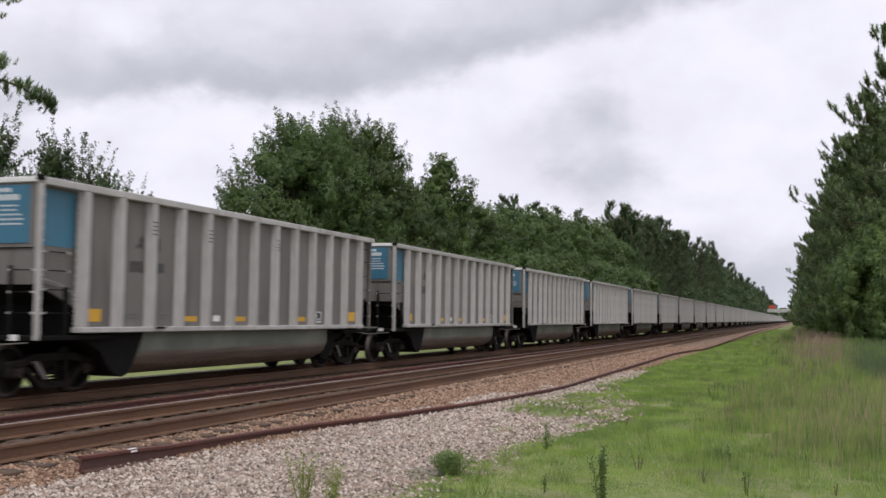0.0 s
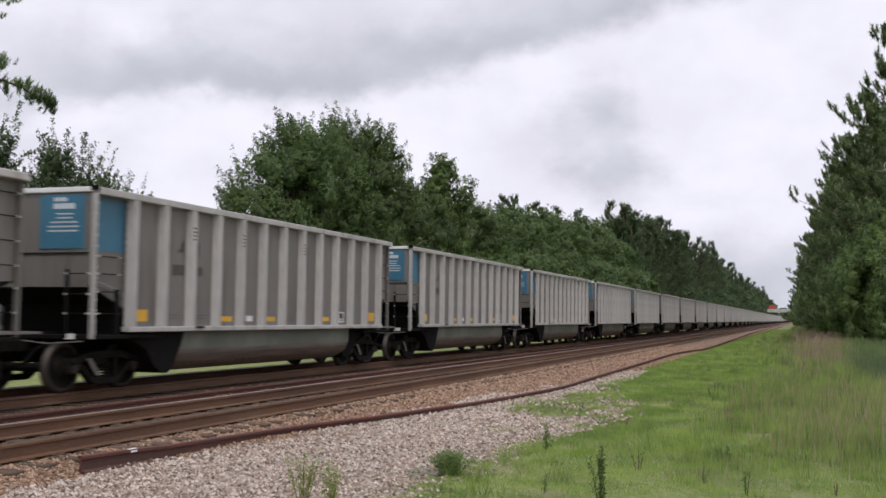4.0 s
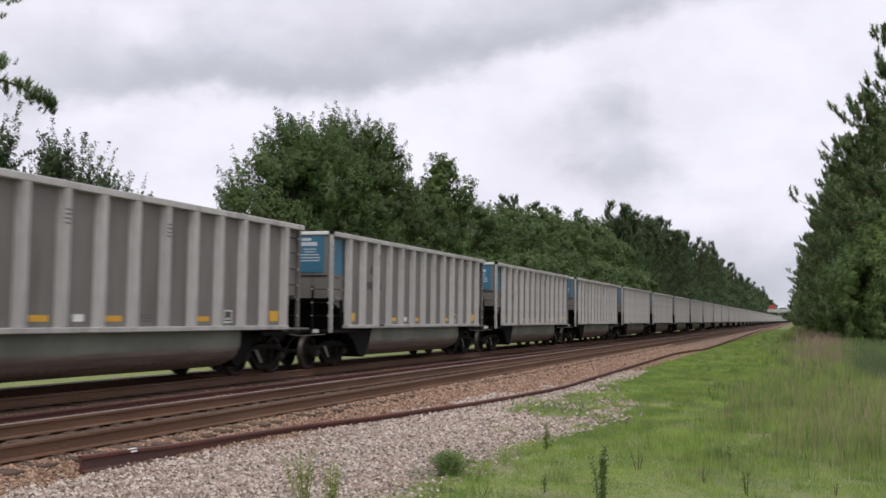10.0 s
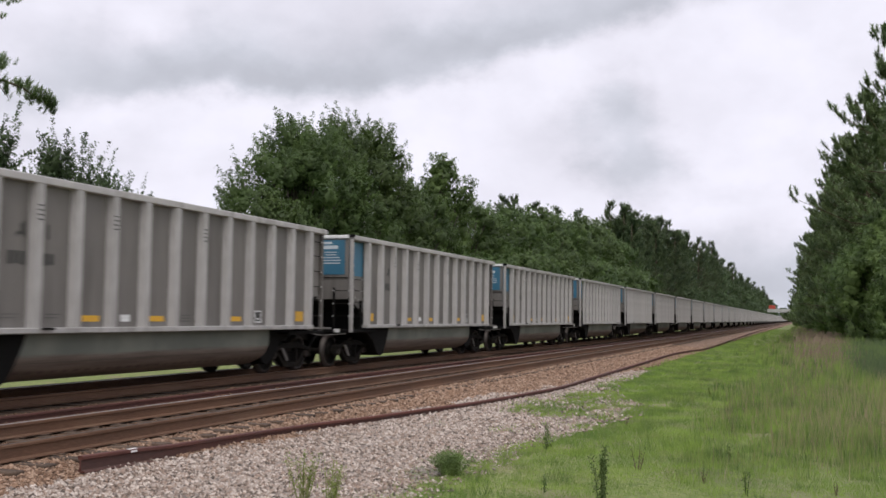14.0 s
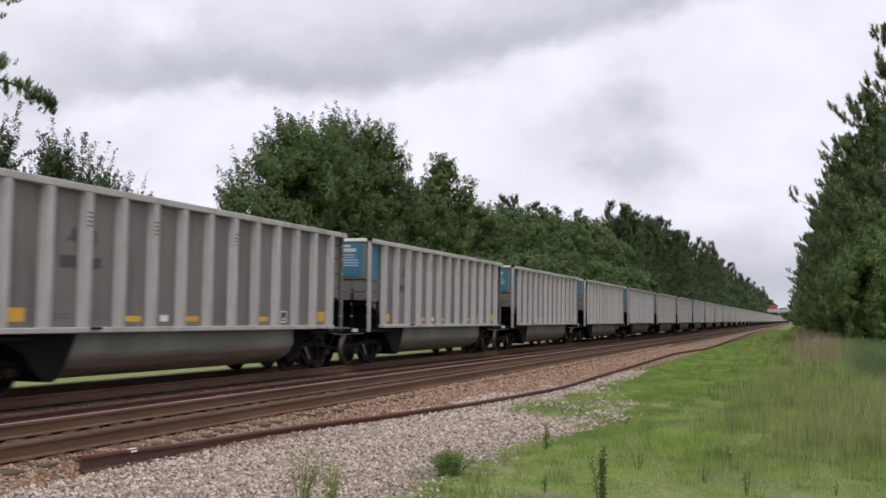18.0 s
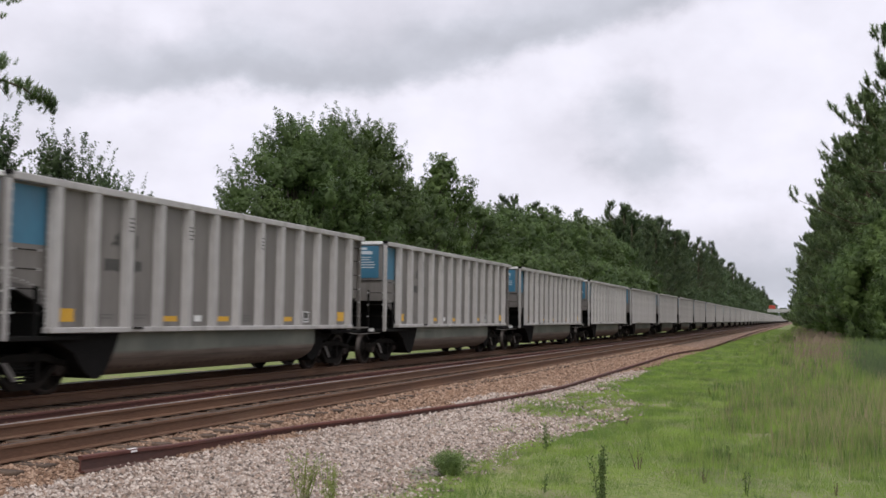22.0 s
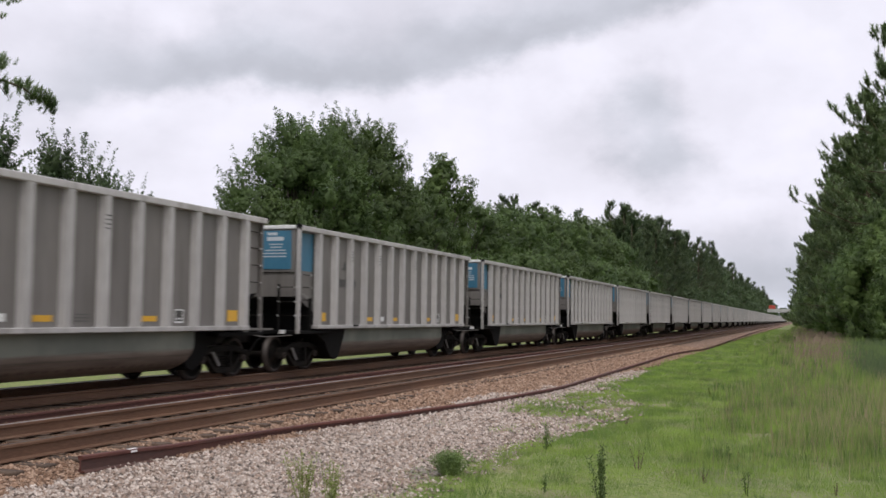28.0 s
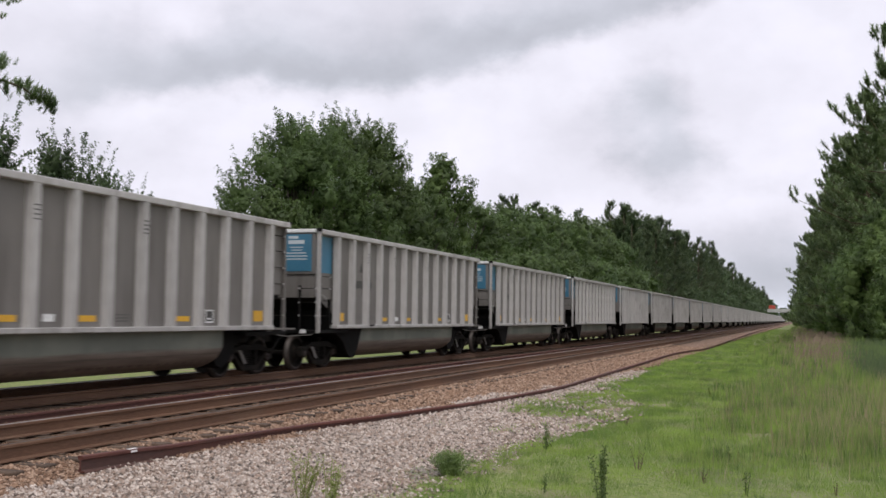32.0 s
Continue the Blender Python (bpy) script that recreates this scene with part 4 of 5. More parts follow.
    # faint stencilled lines on two ribs
    for i in (2, 4, 7):
        part("stencil", bars(1.591, [(RIBS[i] - 0.07, RIBS[i] + 0.05, 3.0 + k * 0.08, 3.025 + k * 0.08) for k in range(4)]), MARK, car, "dark faded lettering")["kind"] = "stuff"
    return car


DETAILED, TRAIN = 43, 88
SPEED = 1.2292 * PITCH
# near corner of the first car at the start; the train's speed wavers by less than a hundredth
DRIFT = ((0.0, 14.36), (2.0, 14.44), (7.0, 14.42), (11.0, 14.45), (14.0, 14.46), (17.0, 14.42), (20.0, 14.34), (22.0, 14.29), (24.0, 14.17), (25.0, 14.18), (28.0, 14.52),
         (29.0, 14.46), (30.0, 14.37), (32.0, 14.35))


def car_pose(i, t):
    corner = float(np.interp(t, [a for a, _ in DRIFT], [b for _, b in DRIFT]))
    return pose(FAR_X, corner + HALF + i * PITCH - SPEED * t, RAIL_TOP + 0.004)


CARS = [coal_car("coal_car", True)]
CARS += [copy_thing(CARS[0], car_pose(i, 0)) for i in range(1, DETAILED)]
CARS.append(coal_car("coal_car", False))
CARS += [copy_thing(CARS[DETAILED], car_pose(i, 0)) for i in range(DETAILED + 1, TRAIN)]


# ---------------------------------------------------------------- trees
def cards(p, n, length, width, rng, flat=0.4, way=None):
    """Leaf diamonds at points p, facing roughly along n, their length towards way."""
    k = len(p)
    a = rng.normal(size=(k, 3))
    a += n * flat
    a /= np.linalg.norm(a, axis=1)[:, None] + 1e-9
    b = rng.normal(size=(k, 3))
    if way is not None:
        b = b * 0.55 + way
    b -= a * (a * b).sum(1)[:, None]
    b /= np.linalg.norm(b, axis=1)[:, None] + 1e-9
    c = np.cross(a, b)
    L, W = np.broadcast_to(length, (k,))[:, None], np.broadcast_to(width, (k,))[:, None]
    v = np.stack([p - b * L * 0.5, p - c * W * 0.5, p + b * L * 0.5, p + c * W * 0.5], 1).reshape(-1, 3)
    f = np.arange(4 * k).reshape(k, 4)
    return v, f, np.repeat(n + a * 0.2, 4, 0)


def broad_crown(seed, height, radius, base, lobes, shoots, per, leaf, shoot=0.9, up=0.5, lump=0.27, spikes=0, fuzz=1.0):
    """Leaves on many short shoots that stand on rounded boughs; the boughs fill an uneven egg, with a dark dense inside."""
    rng = np.random.default_rng(seed)
    L = []
    for i in range(lobes):
        t = (i + 0.3 + 0.5 * rng.random()) / lobes
        r_at = radius * math.sqrt(max(0.06, 1 - (abs(t - 0.42) / 0.62) ** 2.2))
        rr = radius * lump * (0.7 + 0.7 * rng.random())
        a = i * 2.399 + rng.random() * 0.9
        reach = max(0.0, r_at - rr * 0.8) * (0.78 + 0.34 * rng.random()) * (1.0 if i % 4 else 0.35)
        z = base + rr * 0.7 + (height - base - rr * 1.7) * t
        L.append((math.cos(a) * reach, math.sin(a) * reach, z, rr))
    L = np.array(L)
    pick = rng.choice(lobes, shoots, p=L[:, 3] ** 2 / (L[:, 3] ** 2).sum())
    d = rng.normal(size=(shoots, 3))
    out = L[pick, :3] * np.array([1, 1, 0])
    d += out / (np.linalg.norm(out, axis=1)[:, None] + 0.5) * 0.6 + np.array([0, 0, 0.4])
    d /= np.linalg.norm(d, axis=1)[:, None]
    start = L[pick, :3] + d * (L[pick, 3] * (0.6 + 0.4 * rng.random(shoots)))[:, None]
    sd = d * 0.8 + np.array([0, 0, up]) + rng.normal(size=(shoots, 3)) * 0.16
    sd /= np.linalg.norm(sd, axis=1)[:, None]
    ln = shoot * (0.35 + 0.65 * rng.random(shoots))
    ln *= 1 + 0.9 * (rng.random(shoots) > 0.93) * (d[:, 2] > 0.2)
    if spikes:
        # long leafy leaders standing out of the upper boughs
        high = np.argsort(L[:, 2] + L[:, 3])[-(lobes // 2):]
        c = L[high[rng.integers(0, len(high), spikes)]]
        a, r = rng.random(spikes) * 6.283, c[:, 3] * rng.random(spikes) ** 0.5 * 0.85
        o = np.stack([np.cos(a), np.sin(a), np.zeros(spikes)], 1)
        foot = c[:, :3] + o * r[:, None]
        foot[:, 2] += np.sqrt(c[:, 3] ** 2 - r * r) * 0.75
        lean = o * (0.55 * r / c[:, 3])[:, None] + np.array([0, 0, 1.0]) + rng.normal(size=(spikes, 3)) * 0.1
        lean /= np.linalg.norm(lean, axis=1)[:, None]
        start, sd = np.concatenate([start, foot]), np.concatenate([sd, lean])
        d = np.concatenate([d, o * 0.7 + np.array([0, 0, 0.5])])
        ln = np.concatenate([ln, shoot * (0.9 + 0.8 * rng.random(spikes))])
    k = len(start)
    t = rng.random((k, per)) ** 0.85
    ring = rng.normal(size=(k, per, 3))
    ring -= sd[:, None] * (ring * sd[:, None]).sum(2)[..., None]
    wide = leaf * 1.25 * fuzz * (1.15 - t) + leaf * 0.2
    p = start[:, None] + sd[:, None] * (ln[:, None] * t)[..., None] + ring * wide[..., None]
    n = d[:, None] * 0.9 + ring * 0.22 + np.array([0, 0, 0.45])
    wy = sd[:, None] * 1.0 + ring * 0.45
    p, n, wy = p.reshape(-1, 3), n.reshape(-1, 3), wy.reshape(-1, 3)
    p[:, 2] = np.maximum(p[:, 2], 0.1)
    s = leaf * (0.7 + 0.6 * rng.random(len(p)))
    # leaves deeper in the boughs close the crown
    k = shoots * per // 9
    pi = rng.integers(0, lobes, k)
    di = rng.normal(size=(k, 3))
    di /= np.linalg.norm(di, axis=1)[:, None]
    q = L[pi, :3] + di * (L[pi, 3] * 0.8 * rng.random(k) ** 0.35)[:, None]
    q[:, 2] = np.maximum(q[:, 2], 0.15)
    p, n, s = np.concatenate([p, q]), np.concatenate([n, di + np.array([0, 0, 0.3])]), np.concatenate([s, np.full(k, leaf * 2.4)])
    v, f, ns = cards(p, n, s * 1.3, s * 0.62, rng, 2.4, np.concatenate([wy, di]))
    ns /= np.linalg.norm(ns, axis=1)[:, None] + 1e-9
    return v, f, L, ns


def broad_tree(name, label, seed, height, radius, base=0.6, lobes=30, shoots=500, per=40, leaf=0.17, shoot=0.9, up=0.5, leaves=None, cat="tree", group="trees beyond the tracks", lump=0.27, spikes=0, fuzz=1.0):
    v, f, L, ns = broad_crown(seed, height, radius, base, lobes, shoots, per, leaf, shoot, up, lump, spikes, fuzz)
    ob = thing(name, label, cat, group)
    tr = 0.018 * height
    shapes = [tube([(0, 0, -0.2), (0.1, 0, height * 0.3), (0.0, 0.15, height * 0.6), (0.1, 0.1, height * 0.88)], [tr * 1.25, tr, tr * 0.6, tr * 0.15], 8)]
    for x, y, z, r in L:
        z0 = max(0.4, min(z * 0.55, height * 0.6))
        shapes.append(tube([(0.05, 0.05, z0), (x * 0.5, y * 0.5, (z0 + z) / 2 + 0.2), (x, y, z), (x * 1.1, y * 1.1, z + r * 0.7)], [tr * 0.4, tr * 0.28, tr * 0.17, tr * 0.05], 5))
    part("trunk", mesh_of("trunk", *joined(shapes), GREY_BARK, True), None, ob)
    part("crown", mesh_of("crown", v, f, leaves or LEAF, normals=ns), None, ob)
    return ob


def pine(name, label, seed, height, radius, first, whorls, tufts, needles, length, width, group="pines beyond the tracks", top=0.12, gather=0.35, limbs=(), arms=5, power=1.5, brush=0.5, twig=0.7,
         leaves=None, droop=0.0, ragged=0.3):
    """A loblolly pine: a straight trunk, rising limbs, and upturned foxtails of needles along their outer parts."""
    rng = np.random.default_rng(seed)
    ob = thing(name, label, "pine tree", group)
    shapes = [tube([(0, 0, -0.2), (0.1, 0, height * 0.4), (0, 0.1, height * 0.8), (0, 0, height)], [0.013 * height, 0.01 * height, 0.005 * height, 0.02], 8)]
    P, D, T = [], [], []
    spans = []
    for i in range(whorls):
        t = i / (whorls - 1)
        z = first + (height - first) * t
        reach = radius * (top + (1 - top) * max(0.0, 1 - t ** power)) * (1.0 - ragged + 2 * ragged * rng.random())
        for k in range(arms if t < 0.85 else 3):
            a = rng.random() * 6.283
            r = reach * (0.55 + 0.5 * rng.random())
            rise = r * (0.02 + 0.4 * t + 0.22 * rng.random() - droop)
            c, s = math.cos(a), math.sin(a)
            spans.append((np.array([0, 0, z]), np.array([c * r * 0.5, s * r * 0.5, z + rise * 0.2]), np.array([c * r, s * r, z + rise]), c, s, r, t, tufts))
    for foot, tip, count in limbs:
        foot, tip = np.array(foot, float), np.array(tip, float)
        h = tip - foot
        r = math.hypot(h[0], h[1])
        spans.append((foot, (foot + tip) / 2 + np.array([0, 0, 0.25]), tip, h[0] / r, h[1] / r, 3.2, 0.4, count))
    for foot, mid, tip, c, s, r, t, count in spans:
        shapes.append(tube([tuple(foot), tuple(mid), tuple(tip)], [0.04 + 0.05 * (1 - t), 0.032, 0.012], 4))
        for j in range(count):
            u = gather + (1 - gather) * rng.random() ** 0.7 if j else 1.0
            at = mid + (tip - mid) * (2 * u - 1) if u > 0.5 else foot + (mid - foot) * 2 * u
            sway = rng.normal() * (0.12 + 0.11 * r) * (1.25 - u)
            P.append(at + np.array([-s * sway, c * sway, rng.normal() * 0.1 * (1 + r * 0.1)]))
            dd = np.array([c * 0.65 - s * 0.3 * np.sign(sway), s * 0.65 + c * 0.3 * np.sign(sway), 0.75]) + rng.normal(size=3) * 0.22
            D.append(dd / np.linalg.norm(dd))
            T.append(twig * (0.6 + 0.6 * rng.random()))
    P, D, T = np.array(P), np.array(D), np.array(T)
    k = len(P)
    # each foxtail curves upwards and is set all round with needles
    along = rng.random((k, needles)) * T[:, None]
    bend = np.zeros((k, needles, 3))
    bend[..., 2] = 0.45 * along ** 2 / T[:, None]
    ring = rng.normal(size=(k, needles, 3))
    dirs = D[:, None] * 0.6 + ring * brush + np.array([0, 0, 0.12])
    dirs /= np.linalg.norm(dirs, axis=2)[..., None]
    root = P[:, None] + D[:, None] * along[..., None] + bend
    nn = ring * 0.3 + D[:, None] * 0.5 + np.array([0, 0, 0.5]) + rng.normal(size=(k, needles, 3)) * 0.12
    nn /= np.linalg.norm(nn, axis=2)[..., None] + 1e-9
    side = np.cross(dirs, nn)
    side /= np.linalg.norm(side, axis=2)[..., None] + 1e-9
    ln = length * (0.6 + 0.4 * rng.random((k, needles, 1)))
    v = np.stack([root - side * width, root + side * width, root + dirs * ln], 2).reshape(-1, 3)
    f = np.arange(len(v)).reshape(-1, 3)
    part("trunk", mesh_of("trunk", *joined(shapes), BARK, True), None, ob)
    part("crown", mesh_of("crown", v, f, leaves or NEEDLE, normals=np.repeat(nn.reshape(-1, 3), 3, 0)), None, ob)
    return ob


def placed(ob, x, y, turn=0.0, size=1.0, z=0.0):
    ob.matrix_basis = pose(x, y, z, 0, 0, turn) @ Matrix.Scale(size, 4)
    return ob


def again(ob, x, y, turn=0.0, size=1.0, z=0.0, label=""):
    c = copy_thing(ob, pose(x, y, z, 0, 0, turn))
    c.matrix_basis = pose(x, y, z, 0, 0, turn) @ Matrix.Scale(size, 4)
    return tagged(c, label) if label else c


def woods():
    rng = random.Random(5)
    placed(broad_tree("broadleaf_tree", "large dense green broadleaf tree with upright shoots", 21, 15.4, 5.6, 0.5, 52, 1500, 84, 0.125, 1.15, 0.7, lump=0.25, spikes=110, fuzz=1.25), -31, 61.0, 70, 0.94)
    placed(broad_tree("broadleaf_tree", "large dense green broadleaf tree with a rounded crown", 28, 17.0, 5.6, 0.5, 52, 1500, 76, 0.14, 1.2, 0.7, lump=0.25, spikes=110, fuzz=1.2), -31.5, 71.5, 0, 0.97)
    mid = placed(broad_tree("broadleaf_tree", "green broadleaf tree in a dense wood edge", 22, 15.5, 4.6, 0.5, 36, 640, 46, 0.18, 1.0, 0.5, spikes=30), -30, 80, 40, 0.84)
    slim = placed(broad_tree("broadleaf_tree", "slender light green broadleaf tree", 23, 17.2, 3.2, 2.0, 26, 480, 46, 0.18, 0.8, leaves=LEAF_LIGHT, lump=0.32, spikes=10), -31.8, 92.5, 0, 1.0)
    low = placed(broad_tree("broadleaf_tree", "low bushy green tree at the wood edge", 24, 9.0, 4.6, 0.2, 30, 520, 44, 0.18, 0.75), -26.5, 100)
    thin = placed(broad_tree("broadleaf_tree", "open-crowned tree with twiggy upright shoots", 25, 10.0, 2.5, 0.5, 24, 300, 70, 0.13, 1.5, 0.9, leaves=LEAF_DUSKY, lump=0.24, spikes=60, fuzz=0.75), -31, 38.0, 0, 0.88)
    for x, y, r, s in ((-31.5, 41.4, 60, 0.79), (-32, 34.6, 200, 0.92), (-31.5, 43.6, 100, 0.73), (-33, 47.5, 20, 0.66), (-30, 36.3, 80, 0.7)):
        again(thin, x, y, r, s)
    again(slim, -33.5, 95, 130, 0.88)
    mid2 = placed(broad_tree("broadleaf_tree", "green broadleaf tree in a dense wood edge", 32, 15.5, 4.8, 0.5, 34, 420, 32, 0.26, 0.9, spikes=14), -33, 126, 170, 1.02)
    low2 = placed(broad_tree("broadleaf_tree", "low bushy green tree at the wood edge", 34, 9.0, 4.6, 0.2, 28, 340, 30, 0.27, 0.75), -26.5, 134, 230, 1.1)
    for x, y, r, s in ((-32, 101, 10, 0.9), (-33, 109, 70, 0.93), (-33, 117, 300, 0.98), (-36, 84, 15, 0.9), (-29.5, 54.6, 80, 0.62), (-27.5, 66, 200, 0.62)):
        again(mid, x, y, r, s)
    for x, y, r, s in ((-33, 136, 20, 1.06), (-33, 146, 250, 1.1), (-33, 157, 90, 1.12), (-33, 168, 200, 1.16), (-34, 179, 20, 1.2), (-35, 188, 120, 1.25), (-30, 183, 310, 1.0)):
        again(mid2, x, y, r, s)
    for x, y, r, s in ((-26, 86, 10, 0.85), (-26.5, 112, 50, 1.0), (-26.5, 123, 160, 1.12), (-26.5, 75, 120, 0.8), (-28, 57, 10, 0.7), (-30, 55.2, 200, 0.95), (-30.5, 53.6, 90, 0.75)):
        again(low, x, y, r, s)
    for x, y, r, s in ((-26.5, 146, 90, 1.1), (-26.5, 156, 10, 1.1), (-27, 168, 200, 1.1), (-27, 180, 70, 1.15)):
        again(low2, x, y, r, s)
    # two thin pines with bare trunks stand over the broadleaf wood
    bare = placed(pine("pine_tree", "thin tall pine with a small open top", 29, 21, 2.2, 15.5, 9, 6, 26, 0.4, 0.05, twig=0.6, leaves=DARK_NEEDLE, arms=4), -36, 128, 0, 0.8)
    for x, y, r, s in ((-36, 133.5, 90, 0.83), (-36, 146, 200, 0.85), (-37, 163, 20, 0.9), (-36, 176, 140, 0.94)):
        again(bare, x, y, r, s)
    far = placed(broad_tree("broadleaf_tree", "distant green broadleaf tree in the wood edge", 26, 20, 7.0, 0.2, 32, 340, 26, 0.4, 1.0, group="distant wood", leaves=LEAF_DUSKY), -33, 470, 0, 1.0)
    fpine = placed(pine("pine_tree", "tall dark pine rising from the wood edge", 27, 24, 4.6, 1.0, 32, 11, 30, 0.34, 0.055, power=1.35, brush=1.0, twig=0.9, leaves=DARK_NEEDLE, top=0.05), -32, 199, 0, 0.95)
    fpine2 = placed(pine("pine_tree", "tall dark pine with a ragged top in the wood edge", 30, 25, 4.2, 1.0, 28, 11, 30, 0.34, 0.055, power=1.7, brush=1.0, twig=0.9, leaves=DARK_NEEDLE, top=0.1, ragged=0.5), -33, 208, 0, 0.92)
    k = 0
    y = 196.0
    while y < 290:
        again((fpine, fpine2)[k % 2], -30.5 + rng.uniform(-1.5, 1.5), y, rng.uniform(0, 360), rng.uniform(0.76, 0.9) * min(1.16, 1.0 + (y - 196) * 0.0025))
        again((fpine2, fpine)[k % 2], -36 + rng.uniform(-1.5, 1.5), y + 3, rng.uniform(0, 360), rng.uniform(0.82, 0.94) * min(1.16, 1.0 + (y - 196) * 0.0025))
        y += 5.2
        k += 1
    y = 292
    while y < 1050:
        pick = (fpine, far, fpine2)[rng.randrange(3)] if y > 420 else (fpine, fpine2)[rng.randrange(2)]
        again(pick, -31 + rng.uniform(-3, 2), y, rng.uniform(0, 360), rng.uniform(0.95, 1.12))
        y += 4.0 + y * 0.016
    y = 250
    while y < 900:
        again(far, -26 + rng.uniform(-1, 1), y, rng.uniform(0, 360), rng.uniform(0.4, 0.6))
        y += 14 + y * 0.02
    # pine by the near end of the wood, one limb reaching into view
    placed(pine("pine_tree", "tall pine with long needles and reaching limbs", 31, 17, 1.8, 13.4, 7, 9, 46, 0.19, 0.013, brush=2.0, twig=0.22,
                limbs=(((0, 0, 11.5), (0, 3.4, 11.3), 6), ((0, 2.6, 11.45), (0.1, 6.3, 10.75), 150), ((0, 1.8, 11.4), (0, 3.2, 12.0), 80), ((0, 2.4, 11.2), (0, 3.75, 10.75), 14), ((0, 2.2, 14.2), (0, 4.0, 14.95), 24))), -31, 31.0)
    # the pine edge on the camera's side
    edge = placed(pine("pine_tree", "tall dense dark green pine at the grass edge", 41, 25.5, 7.4, 1.2, 36, 9, 90, 0.4, 0.04, "pines by the grass", power=2.6, brush=3.0, twig=0.55, gather=0.4, ragged=0.35), 7.8, 86, 0)
    edge2 = placed(pine("pine_tree", "dense dark green pine at the grass edge", 42, 23, 5.8, 1.2, 30, 9, 56, 0.42, 0.055, "pines by the grass", power=2.4, brush=3.0, twig=0.6, ragged=0.35), 6.0, 108, 0)
    for x, y, r, s in ((10.0, 97, 120, 1.0), (5.2, 127, 60, 0.95), (8.0, 117, 200, 1.0), (4.2, 148, 260, 0.92), (7, 140, 30, 1.0), (3.6, 172, 150, 0.9), (2.9, 203, 10, 0.88), (5.9, 190, 80, 0.95),
                       (1.9, 240, 300, 0.88), (4.6, 240, 20, 0.9), (0.9, 285, 100, 0.86), (0.3, 345, 200, 0.84), (-0.2, 420, 50, 0.84), (3.2, 330, 80, 0.9)):
        again(edge2, x, y, r, s)
    scrub = placed(broad_tree("scrub_tree", "leafy light green scrub at the foot of the pines", 43, 9.0, 3.2, 0.1, 30, 520, 38, 0.18, 0.9, leaves=SCRUB, group="scrub by the grass"), 5.6, 80, 0, 0.95)
    for x, y, r, s in ((7.6, 76, 50, 1.0), (4.6, 93, 100, 0.95), (6.2, 87, 10, 1.15), (4.0, 112, 200, 0.9), (3.2, 130, 300, 0.85), (2.4, 152, 20, 0.9), (2.0, 178, 80, 0.9), (1.3, 213, 160, 0.9),
                       (0.4, 260, 250, 0.9), (-0.4, 312, 0, 0.9), (8.4, 80, 140, 1.25), (6.4, 74, 200, 0.6), (9.5, 73, 260, 0.9), (7.0, 82, 30, 1.15), (9.6, 78, 330, 1.2)):
        again(scrub, x, y, r, s)
    # woods across the far end
    for k in range(30):
        again(far, -95 + k * 6 + rng.uniform(-2, 2), 1180 + rng.uniform(0, 60), rng.uniform(0, 360), rng.uniform(0.75, 0.95))


woods()


# ---------------------------------------------------------------- far overpass
def overpass():
    br = thing("overpass", "distant pale concrete road bridge over the tracks", "bridge", at=(-5, 800, 0))
    part("deck", boxed(-40, 40, -5, 5, 7.6, 8.6), CONCRETE, br)
    part("parapet", boxed(-40, 40, -5.2, -5, 7.7, 10.0), CONCRETE, br)
    for x in (-21, 3, 15, -35):
        part("pier", boxed(x - 0.8, x + 0.8, -4, 4, -0.1, 7.6), CONCRETE, br)
    for x in (-16, 14):
        tk = thing("truck_trailer", "red box trailer on the distant bridge", "trailer", "trailers on the bridge", at=(-5 + x, 797, 8.6))
        part("box", boxed(-2.2, 2.2, -1.2, 1.2, 0.9, 4.0, bevel=0.05), RED_PAINT, tk)
        for a in (-1.5, 1.5):
            part("wheel", data("wheel", lathe(bmesh.new(), [(-0.2, 0.45), (0.2, 0.45)], sides=12), BLACK_STEEL), None, tk).matrix_basis = pose(a, -1.0, 0.45, 0, 0, 90)


overpass()


# ---------------------------------------------------------------- grass and weeds
def ground_h(x, y):
    x, y = np.asarray(x, float), np.asarray(y, float)
    turf = np.where(x > -4.5, swell(x, y), np.maximum(bed_z(x), -0.02))
    return np.where((x < -2.5) & (y < 32) & (x < edge_x(y)), stone_z(x, y), turf)


def tallness(x, y):
    """0 in the low turf, 1 in the tall grass towards the pines."""
    a = (x + 1.35 + 0.006 * (y - 15)) / 2.0 + 0.5 * drift(x * 0.7, y * 0.14, 9) + 0.4 * drift(x * 1.6, y * 0.6, 6)
    b = (y - 13.2) / 4 + 0.4 * drift(x * 0.5, y * 0.2, 3)
    return np.clip(a, 0.0, 1.0) * np.clip(b, 0.0, 1.0)


